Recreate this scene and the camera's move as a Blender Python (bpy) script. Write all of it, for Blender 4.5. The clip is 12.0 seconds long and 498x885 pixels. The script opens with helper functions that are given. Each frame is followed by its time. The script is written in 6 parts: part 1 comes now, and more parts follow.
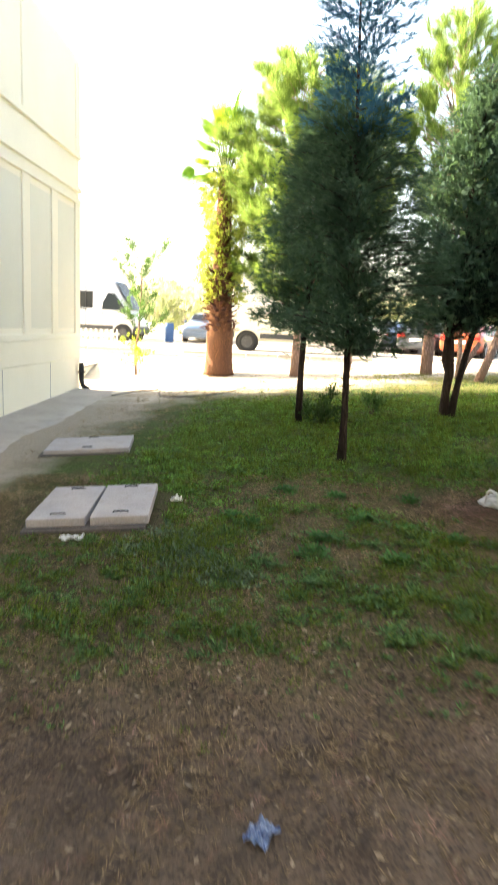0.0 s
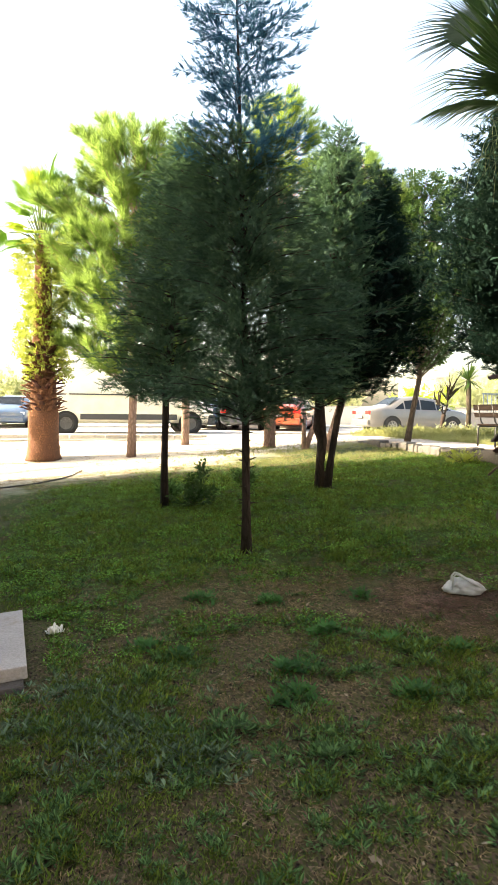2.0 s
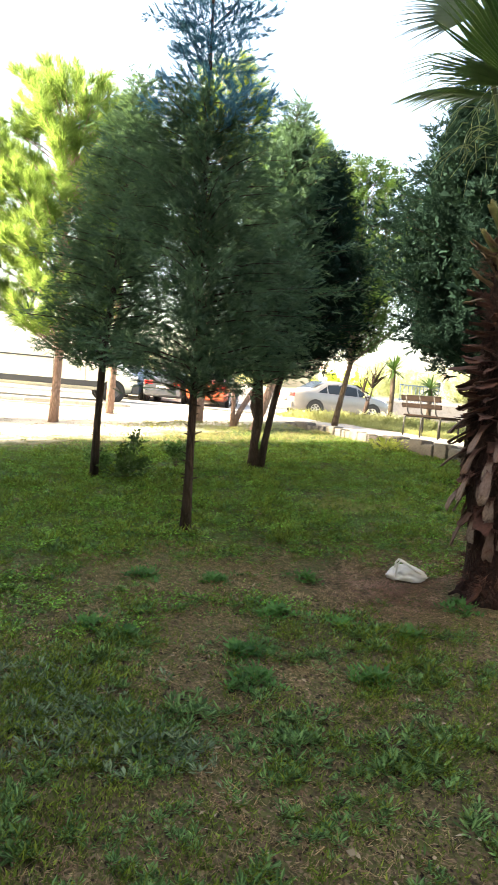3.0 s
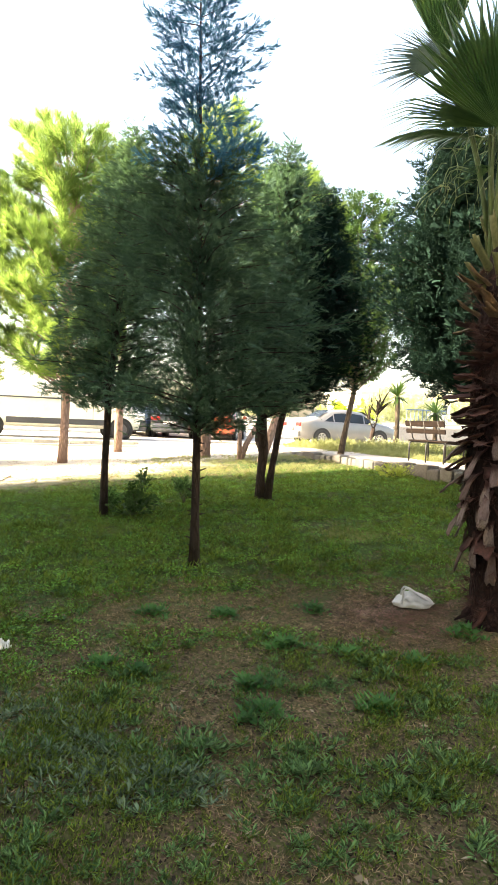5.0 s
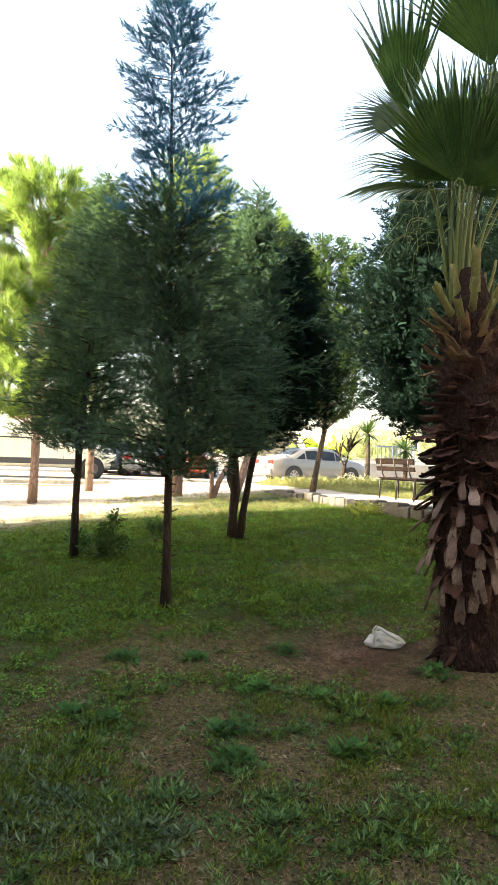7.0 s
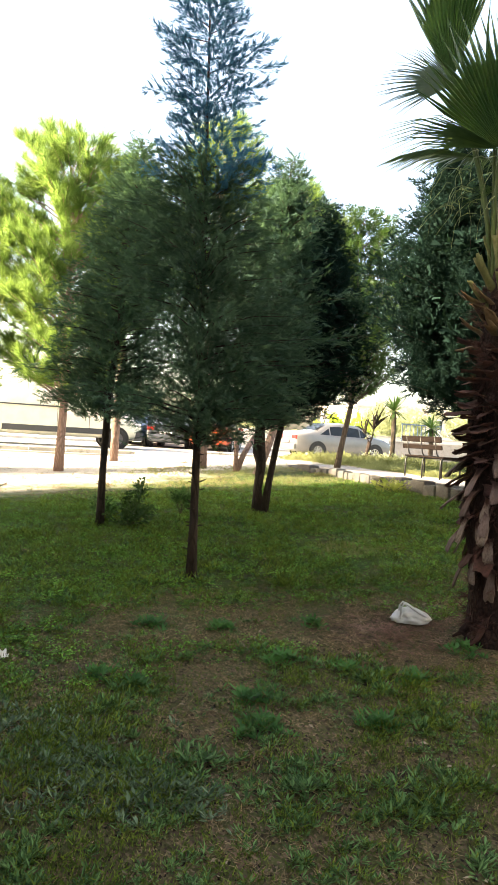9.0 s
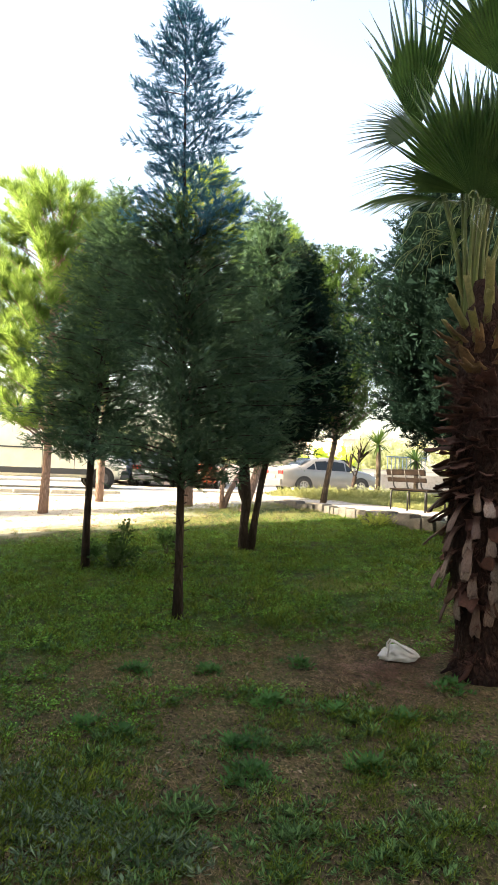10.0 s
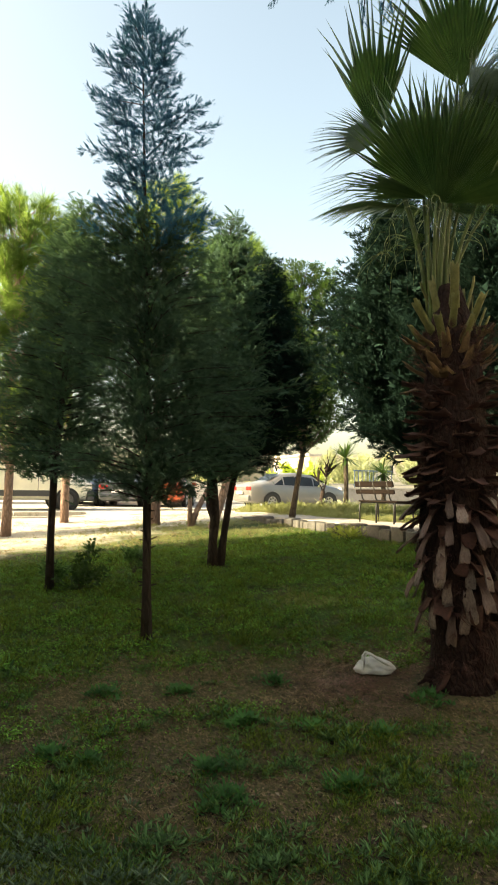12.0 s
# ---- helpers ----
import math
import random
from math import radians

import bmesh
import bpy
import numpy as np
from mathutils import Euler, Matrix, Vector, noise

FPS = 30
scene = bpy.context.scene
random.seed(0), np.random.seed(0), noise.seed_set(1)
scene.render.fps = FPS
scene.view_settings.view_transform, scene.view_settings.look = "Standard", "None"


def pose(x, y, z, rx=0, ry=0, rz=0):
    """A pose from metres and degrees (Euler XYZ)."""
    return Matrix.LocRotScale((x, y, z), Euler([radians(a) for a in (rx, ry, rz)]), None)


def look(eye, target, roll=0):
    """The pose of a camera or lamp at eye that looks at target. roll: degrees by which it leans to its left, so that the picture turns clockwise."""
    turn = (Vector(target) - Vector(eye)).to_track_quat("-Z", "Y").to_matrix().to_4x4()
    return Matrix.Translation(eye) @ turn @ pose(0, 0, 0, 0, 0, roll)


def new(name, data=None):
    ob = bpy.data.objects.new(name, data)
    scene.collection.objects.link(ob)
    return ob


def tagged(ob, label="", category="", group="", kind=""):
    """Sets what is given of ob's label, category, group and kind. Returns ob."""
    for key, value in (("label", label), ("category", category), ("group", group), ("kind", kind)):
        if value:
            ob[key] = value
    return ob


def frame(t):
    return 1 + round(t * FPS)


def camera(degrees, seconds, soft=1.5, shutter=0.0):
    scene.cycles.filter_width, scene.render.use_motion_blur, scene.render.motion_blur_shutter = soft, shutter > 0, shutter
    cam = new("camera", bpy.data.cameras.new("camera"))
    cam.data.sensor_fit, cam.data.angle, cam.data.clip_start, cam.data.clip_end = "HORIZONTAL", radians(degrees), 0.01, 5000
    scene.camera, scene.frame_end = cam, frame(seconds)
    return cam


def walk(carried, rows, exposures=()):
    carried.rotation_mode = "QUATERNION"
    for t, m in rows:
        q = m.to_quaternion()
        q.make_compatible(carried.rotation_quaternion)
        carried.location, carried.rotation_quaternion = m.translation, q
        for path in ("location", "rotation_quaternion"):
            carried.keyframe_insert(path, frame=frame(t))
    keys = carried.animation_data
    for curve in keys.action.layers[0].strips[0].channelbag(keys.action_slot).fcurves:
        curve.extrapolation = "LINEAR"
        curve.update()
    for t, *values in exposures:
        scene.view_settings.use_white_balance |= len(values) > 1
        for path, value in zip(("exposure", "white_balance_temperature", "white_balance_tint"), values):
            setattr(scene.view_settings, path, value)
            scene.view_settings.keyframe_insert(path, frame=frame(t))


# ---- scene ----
cam = camera(41.1, 12.0, soft=1.5, shutter=0.2)
PATH = [
    (0.0, 0.043, -0.1447, 1.6237, 80.067, -2.534, 1.332),
    (0.1, -0.029, 0.078, 1.539, 83.133, -2.193, 0.592),
    (0.2, -0.085, 0.191, 1.519, 84.621, -2.111, -1.038),
    (0.3, -0.151, 0.2344, 1.5551, 85.989, -2.388, -1.545),
    (0.4, -0.235, 0.369, 1.491, 87.915, -2.687, -3.549),
    (0.5, -0.2654, 0.5297, 1.5228, 87.5, -1.713, -7.687),
    (0.6, -0.249, 0.465, 1.519, 87.737, -1.224, -8.601),
    (0.7, -0.2794, 0.6467, 1.5117, 87.817, -3.467, -12.021),
    (0.8, -0.262, 0.585, 1.549, 89.182, -1.523, -14.353),
    (0.9, -0.338, 0.659, 1.54, 90.488, -2.251, -13.492),
    (1.0, -0.3583, 0.6752, 1.557, 89.237, -3.227, -13.345),
    (1.2, -0.434, 0.806, 1.531, 86.938, -4.082, -13.418),
    (1.5, -0.5301, 0.982, 1.4962, 88.37, -4.625, -13.948),
    (1.7, -0.577, 1.099, 1.45, 86.804, -2.901, -14.826),
    (2.0, -0.5863, 1.2619, 1.4594, 87.456, -0.531, -15.363),
    (2.2, -0.628, 1.406, 1.42, 86.51, -2.812, -15.347),
    (2.5, -0.7362, 1.4272, 1.4166, 86.703, -4.474, -20.203),
    (2.8, -0.763, 1.498, 1.405, 86.251, -2.944, -20.329),
    (3.0, -0.793, 1.4774, 1.4399, 85.696, -4.895, -22.4),
    (3.2, -0.8144, 1.4163, 1.4639, 86.703, -5.01, -23.207),
    (4.8, -0.7927, 1.3494, 1.4793, 87.742, -2.698, -21.312),
    (5.0, -0.7898, 1.3529, 1.4811, 88.323, -2.347, -21.718),
    (5.5, -0.7943, 1.3444, 1.4827, 88.68, -2.533, -22.499),
    (6.0, -0.794, 1.3263, 1.4952, 89.282, -1.9, -23.118),
    (6.5, -0.7859, 1.3176, 1.5058, 90.893, -2.084, -24.018),
    (7.0, -0.7985, 1.3111, 1.5118, 91.61, -1.965, -24.095),
    (7.5, -0.7968, 1.339, 1.4912, 89.831, -1.942, -23.514),
    (7.7, -0.8045, 1.3294, 1.4858, 87.783, -2.261, -23.287),
    (9.3, -0.8362, 1.3636, 1.4864, 90.039, -3.493, -22.088),
    (9.5, -0.8325, 1.3495, 1.4962, 90.521, -2.944, -22.508),
    (10.0, -0.8239, 1.3244, 1.52, 92.456, -2.083, -23.311),
    (10.5, -0.8182, 1.3373, 1.5274, 94.51, -1.506, -23.625),
    (11.0, -0.8239, 1.3341, 1.5435, 95.816, -1.191, -22.392),
    (11.5, -0.8069, 1.3566, 1.54, 97.053, -1.087, -23.052),
    (12.0, -0.777, 1.4316, 1.4774, 94.053, -0.585, -26.076),
]
EXPOSURES = [(0.0, 2.85, 8200, 9), (0.3, 2.3, 8200, 9), (0.5, 1.9, 8200, 9), (0.8, 1.9, 8200, 9), (1.0, 2.2, 8200, 9), (1.5, 2.42, 8200, 9), (2.5, 2.82, 8200, 9), (3.0, 3.05, 8200, 9),
             (3.2, 3.05, 8200, 9), (5.5, 2.88, 8200, 9), (7.7, 2.64, 8200, 9), (9.5, 2.68, 8200, 9), (10.0, 2.50, 8200, 9), (10.5, 2.20, 8200, 9), (11.0, 1.86, 8500, 6), (11.5, 1.80, 9200, 3), (12.0, 1.92, 9500, 2)]
walk(cam, [(t, pose(x, y, z, rx, ry, rz)) for t, x, y, z, rx, ry, rz in PATH], EXPOSURES)

# ---------- light ----------
SUN_EL, SUN_FROM = 29.0, (-1.0, 0.24)          # elevation; the side the sun stands on
world = bpy.data.worlds.new("sky")
scene.world = world
world.use_nodes = True
wn = world.node_tree.nodes
wl = world.node_tree.links
wn.clear()
sky = wn.new("ShaderNodeTexSky")
sky.sky_type = "NISHITA"
sky.sun_disc = False
sky.sun_elevation = radians(SUN_EL)
sky.sun_rotation = math.atan2(SUN_FROM[0], SUN_FROM[1])
sky.air_density, sky.dust_density, sky.ozone_density = 1.0, 4.0, 1.0
bg = wn.new("ShaderNodeBackground")
bg.inputs["Strength"].default_value = 0.15
wo = wn.new("ShaderNodeOutputWorld")
wl.new(sky.outputs["Color"], bg.inputs["Color"])
wl.new(bg.outputs["Background"], wo.inputs["Surface"])

sun_data = bpy.data.lights.new("sun", "SUN")
sun_data.energy, sun_data.angle, sun_data.color = 5.0, radians(0.53), (1.0, 0.94, 0.82)
sun = new("sun", sun_data)
_h = Vector((SUN_FROM[0], SUN_FROM[1], 0)).normalized() * math.cos(radians(SUN_EL))
sun.matrix_world = look((_h.x * 40, _h.y * 40, 40 * math.sin(radians(SUN_EL))), (0, 0, 0))

# ---------- materials ----------
def mat(name, build):
    m = bpy.data.materials.new(name)
    m.use_nodes = True
    nt = m.node_tree
    nt.nodes.clear()
    out = nt.nodes.new("ShaderNodeOutputMaterial")
    nt.links.new(build(nt), out.inputs["Surface"])
    return m


def nd(nt, kind, inputs=None, **props):
    n = nt.nodes.new("ShaderNode" + kind)
    if "feature" in props:
        n.feature = props["feature"]
    if "operation" in props:
        n.operation = props["operation"]
    if "data_type" in props:
        n.data_type = props["data_type"]
    if "blend_type" in props:
        n.blend_type = props["blend_type"]
    for k, v in (inputs or {}).items():
        if isinstance(v, bpy.types.NodeSocket):
            nt.links.new(v, n.inputs[k])
        else:
            n.inputs[k].default_value = v
    return n


def rgb(c):
    return (c[0], c[1], c[2], 1.0)


def coords(nt, scale=1.0, world_space=False):
    if world_space:
        src = nd(nt, "NewGeometry").outputs["Position"]
    else:
        src = nd(nt, "TexCoord").outputs["Object"]
    if isinstance(scale, (int, float)):
        scale = (scale, scale, scale)
    return nd(nt, "Mapping", {"Vector": src, "Scale": scale}).outputs["Vector"]


def noise_fac(nt, vec, scale, detail=4, rough=0.6, lo=0.35, hi=0.65):
    n = nd(nt, "TexNoise", {"Vector": vec, "Scale": scale, "Detail": detail, "Roughness": rough})
    return nd(nt, "MapRange", {"Value": n.outputs["Fac"], "From Min": lo, "From Max": hi}).outputs["Result"]


def mixc(nt, fac, a, b, mode="MIX"):
    n = nd(nt, "Mix", data_type="RGBA", blend_type=mode)
    for sock, v in ((n.inputs[0], fac), (n.inputs[6], a), (n.inputs[7], b)):
        if isinstance(v, bpy.types.NodeSocket):
            nt.links.new(v, sock)
        else:
            sock.default_value = v if isinstance(v, (int, float)) else rgb(v)
    return n.outputs[2]


def surface(nt, color, rough=0.8, metal=0.0, bump=None, strength=0.3, dist=0.01, spec=0.4):
    p = nd(nt, "BsdfPrincipled", {"Roughness": rough, "Metallic": metal, "Specular IOR Level": spec})
    if isinstance(color, bpy.types.NodeSocket):
        nt.links.new(color, p.inputs["Base Color"])
    else:
        p.inputs["Base Color"].default_value = rgb(color)
    if bump is not None:
        b = nd(nt, "Bump", {"Height": bump, "Strength": strength, "Distance": dist})
        nt.links.new(b.outputs["Normal"], p.inputs["Normal"])
    return p.outputs["BSDF"]


def worn(name, a, b, scale=3.0, fine=40.0, rough=0.8, metal=0.0, strength=0.3, dist=0.01, fine_amount=0.35, c=None):
    """Two-scale mottled surface: broad stains between a and b, fine grain over them."""
    def build(nt):
        v = coords(nt, 1.0, True)
        big = noise_fac(nt, v, scale)
        fn = noise_fac(nt, v, fine, 3, 0.7, 0.3, 0.7)
        col = mixc(nt, big, a, b)
        dark = mixc(nt, fn, [q * (1 - fine_amount) for q in a], [q * (1 + fine_amount) for q in b])
        col = mixc(nt, 0.45, col, dark)
        if c is not None:
            col = mixc(nt, noise_fac(nt, v, scale * 2.7, 6, 0.75, 0.55, 0.72), col, c)
        return surface(nt, col, rough, metal, fn, strength, dist)
    return mat(name, build)


def leafy(name, a, b, trans=0.35, rough=0.55, tcol=None, spec=0.15, speckle=False):
    """Foliage: each leaf its own tone, some light passing through."""
    def build(nt):
        g = nd(nt, "NewGeometry")
        v = coords(nt, 1.0, True)
        col = mixc(nt, g.outputs["Random Per Island"], a, b)
        if speckle:
            k = nd(nt, "Math", {0: g.outputs["Random Per Island"], 1: 1.6}, operation="POWER").outputs[0]
            col = mixc(nt, k, [q * 0.55 for q in a], [min(0.8, q * 1.40) for q in b])
            col = mixc(nt, nd(nt, "Math", {0: noise_fac(nt, v, 1.6, 4, 0.65, 0.35, 0.65), 1: 0.4}, operation="MULTIPLY").outputs[0], col, a)
        else:
            col = mixc(nt, noise_fac(nt, v, 1.6, 4, 0.65, 0.35, 0.65), col, mixc(nt, 0.4, a, [q * 0.6 for q in a]))
            col = mixc(nt, noise_fac(nt, v, 4.5, 4, 0.65, 0.45, 0.75), col, b)
        p = surface(nt, col, rough, 0.0, spec=spec)
        t = nd(nt, "BsdfTranslucent")
        if tcol is None:
            nt.links.new(mixc(nt, 0.5, col, (b[0] * 1.5, b[1] * 1.6, b[2] * 0.8)), t.inputs["Color"])
        else:
            nt.links.new(mixc(nt, g.outputs["Random Per Island"], tcol, [q * 0.7 for q in tcol]), t.inputs["Color"])
        return nd(nt, "MixShader", {0: trans, 1: p, 2: t.outputs["BSDF"]}).outputs["Shader"]
    return mat(name, build)


def bark(name, a, b, stretch=0.25, scale=22.0, strength=0.9):
    def build(nt):
        v = coords(nt, (1, 1, stretch), False)
        n = nd(nt, "TexVoronoi", {"Vector": v, "Scale": scale}, feature="DISTANCE_TO_EDGE")
        crack = nd(nt, "MapRange", {"Value": n.outputs["Distance"], "From Min": 0.0, "From Max": 0.25}).outputs["Result"]
        col = mixc(nt, crack, [q * 0.45 for q in a], a)
        col = mixc(nt, noise_fac(nt, v, 7.0, 5), col, b)
        h = nd(nt, "Math", {0: crack, 1: noise_fac(nt, v, 60.0)}, operation="ADD").outputs[0]
        return surface(nt, col, 0.92, 0, h, strength, 0.012, 0.2)
    return mat(name, build)


def plain(name, c, rough=0.5, metal=0.0, grain=30.0, amount=0.12, strength=0.05):
    return worn(name, [q * (1 - amount) for q in c], [min(1, q * (1 + amount)) for q in c], 2.5, grain, rough, metal, strength, 0.004, amount)


def paint(name, c, rough=0.28):
    def build(nt):
        v = coords(nt, 1.0)
        dust = noise_fac(nt, v, 3.0, 5, 0.6, 0.4, 0.75)
        col = mixc(nt, nd(nt, "Math", {0: dust, 1: 0.25}, operation="MULTIPLY").outputs[0], c, (0.22, 0.20, 0.175))
        p = nd(nt, "BsdfPrincipled", {"Roughness": rough, "Metallic": 0.15, "Coat Weight": 0.6, "Coat Roughness": 0.08})
        nt.links.new(col, p.inputs["Base Color"])
        return p.outputs["BSDF"]
    return mat(name, build)


def glassy(name, c=(0.02, 0.025, 0.03)):
    def build(nt):
        return nd(nt, "BsdfPrincipled", {"Base Color": rgb(c), "Roughness": 0.06, "Specular IOR Level": 0.7}).outputs["BSDF"]
    return mat(name, build)


def ground_build(nt):
    v = coords(nt, 1.0, True)
    sep = nd(nt, "SeparateXYZ", {"Vector": v})
    big = noise_fac(nt, v, 0.55, 4, 0.6, 0.38, 0.62)
    mid = noise_fac(nt, v, 2.3, 5, 0.65, 0.35, 0.65)
    fine = noise_fac(nt, v, 38.0, 4, 0.75, 0.3, 0.7)
    warp = nd(nt, "TexNoise", {"Vector": v, "Scale": 45.0, "Detail": 2.0})
    bent = nd(nt, "VectorMath", {0: v, 1: nd(nt, "VectorMath", {0: warp.outputs["Color"], 1: (0.02, 0.02, 0.02)}, operation="MULTIPLY").outputs[0]}, operation="ADD").outputs[0]
    bits = nd(nt, "SeparateXYZ", {"Vector": nd(nt, "TexVoronoi", {"Vector": nd(nt, "Mapping", {"Vector": bent, "Scale": (1.0, 0.6, 1.0)}).outputs["Vector"], "Scale": 110.0}).outputs["Color"]})
    one, two = bits.outputs["X"], bits.outputs["Y"]

    def step(val, lo, hi):
        return nd(nt, "MapRange", {"Value": val, "From Min": lo, "From Max": hi}).outputs["Result"]

    def times(p, q):
        return nd(nt, "Math", {0: p, 1: q}, operation="MULTIPLY").outputs[0]

    def spot(cx, cy, r0, r1):
        d = nd(nt, "VectorMath", {0: nd(nt, "Mapping", {"Vector": bent, "Scale": (1, 1, 0)}).outputs["Vector"], 1: (cx, cy, 0)}, operation="DISTANCE").outputs["Value"]
        d = nd(nt, "Math", {0: noise_fac(nt, v, 5.0, 4, 0.7, 0.2, 0.8), 1: 0.35, 2: d}, operation="MULTIPLY_ADD").outputs[0]
        return step(d, r1, r0)
    soil = mixc(nt, mid, (0.046, 0.030, 0.021), (0.120, 0.082, 0.058))
    soil = mixc(nt, step(one, 0.45, 0.12), soil, (0.014, 0.010, 0.008))
    soil = mixc(nt, times(step(one, 0.70, 0.90), 0.75), soil, (0.150, 0.112, 0.078))
    soil = mixc(nt, times(spot(1.75, 5.0, 0.35, 0.75), 0.75), soil, mixc(nt, one, (0.030, 0.016, 0.015), (0.135, 0.078, 0.072)))
    straw = mixc(nt, step(one, 0.1, 0.9), (0.036, 0.025, 0.016), (0.290, 0.208, 0.130))
    turf = mixc(nt, two, (0.016, 0.034, 0.008), (0.085, 0.130, 0.034))
    olive = mixc(nt, two, (0.018, 0.024, 0.008), (0.088, 0.090, 0.034))
    near = step(sep.outputs["Y"], 5.3, 6.6)
    col = mixc(nt, times(big, 0.45), soil, straw)
    for cx, cy, r0, r1 in ((0.35, 5.75, 0.30, 0.75), (0.95, 5.5, 0.25, 0.65), (0.68, 4.15, 0.12, 0.45)):
        col = mixc(nt, times(spot(cx, cy, r0, r1), 0.8), col, straw)
    col = mixc(nt, times(step(two, 0.30, 0.50), times(step(sep.outputs["Y"], 2.2, 3.0), step(mid, -0.5, 0.6))), col, olive)
    col = mixc(nt, times(step(sep.outputs["Y"], 2.9, 2.0), 0.6), col, mixc(nt, mid, (0.060, 0.045, 0.036), (0.120, 0.094, 0.078)))
    col = mixc(nt, times(near, step(mid, -0.4, 0.7)), col, turf)
    sand = mixc(nt, fine, (0.46, 0.42, 0.365), (0.64, 0.59, 0.525))
    sand = mixc(nt, mid, sand, (0.52, 0.475, 0.41))
    # Dark streaks imitate pine shadows lying across the sand.
    band = noise_fac(nt, nd(nt, "Mapping", {"Vector": v, "Scale": (0.35, 1.6, 1.0)}).outputs["Vector"], 1.3, 6, 0.7, 0.53, 0.62)
    sand = mixc(nt, times(band, 0.75), sand, mixc(nt, one, (0.10, 0.078, 0.056), (0.25, 0.20, 0.15)))
    wob = nd(nt, "Math", {0: noise_fac(nt, v, 0.8, 4, 0.6, 0.2, 0.8), 1: 3.0, 2: sep.outputs["Y"]}, operation="MULTIPLY_ADD").outputs[0]
    wob = nd(nt, "Math", {0: sep.outputs["X"], 1: -0.32, 2: wob}, operation="MULTIPLY_ADD").outputs[0]
    far = nd(nt, "MapRange", {"Value": wob, "From Min": 14.2, "From Max": 16.2}).outputs["Result"]
    left = nd(nt, "MapRange", {"Value": nd(nt, "Math", {0: noise_fac(nt, v, 1.4, 4, 0.6, 0.2, 0.8), 1: 0.9, 2: nd(nt, "Math", {0: sep.outputs["Y"], 1: -0.12, 2: nd(nt, "Math", {0: sep.outputs["X"], 1: 0.84}, operation="ADD").outputs[0]}, operation="MULTIPLY_ADD").outputs[0]}, operation="MULTIPLY_ADD").outputs[0],
                               "From Min": -1.6, "From Max": -2.3}).outputs["Result"]
    left = nd(nt, "Math", {0: left, 1: 0.9}, operation="MULTIPLY").outputs[0]
    col = mixc(nt, left, col, mixc(nt, fine, (0.26, 0.215, 0.175), (0.44, 0.385, 0.325)))
    col = mixc(nt, far, col, sand)
    h = nd(nt, "Math", {0: fine, 1: one}, operation="ADD").outputs[0]
    return surface(nt, col, 0.95, 0, h, 0.8, 0.012, 0.12)


M_GROUND = mat("earth", ground_build)
M_ASPHALT = worn("asphalt", (0.26, 0.25, 0.235), (0.34, 0.325, 0.30), 0.5, 60, 0.9, 0, 0.4, 0.006, 0.3)
M_CONC = worn("concrete", (0.33, 0.31, 0.285), (0.46, 0.435, 0.40), 1.5, 45, 0.9, 0, 0.35, 0.006, 0.2, (0.2, 0.185, 0.16))
M_SLAB = worn("slab_concrete", (0.27, 0.255, 0.26), (0.38, 0.36, 0.365), 2.6, 70, 0.9, 0, 0.4, 0.004, 0.2, (0.27, 0.235, 0.21))
M_WALL = worn("cream_render", (0.79, 0.735, 0.60), (0.85, 0.80, 0.67), 0.7, 55, 0.85, 0, 0.15, 0.004, 0.06)
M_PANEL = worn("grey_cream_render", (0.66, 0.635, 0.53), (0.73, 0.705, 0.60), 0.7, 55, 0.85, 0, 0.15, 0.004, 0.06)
M_STONE = worn("stone", (0.055, 0.052, 0.049), (0.115, 0.109, 0.102), 3.0, 35, 0.9, 0, 0.6, 0.01, 0.3)
M_PLASTER = worn("pale_plaster", (0.58, 0.52, 0.44), (0.70, 0.64, 0.55), 0.6, 20, 0.9, 0, 0.2, 0.006, 0.1)
M_BARK_DARK = bark("cypress_bark", (0.058, 0.040, 0.033), (0.034, 0.023, 0.020))
M_BARK_PINE = bark("pine_bark", (0.36, 0.25, 0.215), (0.25, 0.165, 0.14))
M_BARK_GREY = bark("grey_bark", (0.115, 0.088, 0.068), (0.07, 0.054, 0.043))
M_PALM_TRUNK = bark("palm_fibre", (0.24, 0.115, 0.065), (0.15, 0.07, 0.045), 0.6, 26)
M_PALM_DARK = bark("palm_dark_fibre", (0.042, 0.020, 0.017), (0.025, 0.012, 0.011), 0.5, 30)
def boot_build(nt):
    """Dark fibrous butt that weathers to a pale grey-tan sawn end, with grain along its length."""
    o = coords(nt, 1.0)
    x = nd(nt, "SeparateXYZ", {"Vector": o}).outputs["X"]
    w = nd(nt, "Math", {0: noise_fac(nt, o, 30.0, 3, 0.6, 0.2, 0.8), 1: 0.05, 2: x}, operation="MULTIPLY_ADD").outputs[0]
    end = nd(nt, "MapRange", {"Value": w, "From Min": 0.105, "From Max": 0.150}).outputs["Result"]
    grain = noise_fac(nt, coords(nt, (7, 90, 90)), 1.0, 4, 0.6, 0.3, 0.7)
    col = mixc(nt, end, mixc(nt, grain, (0.032, 0.014, 0.012), (0.085, 0.036, 0.030)), mixc(nt, grain, (0.135, 0.098, 0.090), (0.30, 0.238, 0.218)))
    rnd = nd(nt, "ObjectInfo").outputs["Random"]
    col = mixc(nt, nd(nt, "Math", {0: rnd, 1: 0.75}, operation="MULTIPLY").outputs[0], col, (0.075, 0.042, 0.037))
    return surface(nt, col, 0.88, 0, grain, 0.5, 0.003, 0.15)


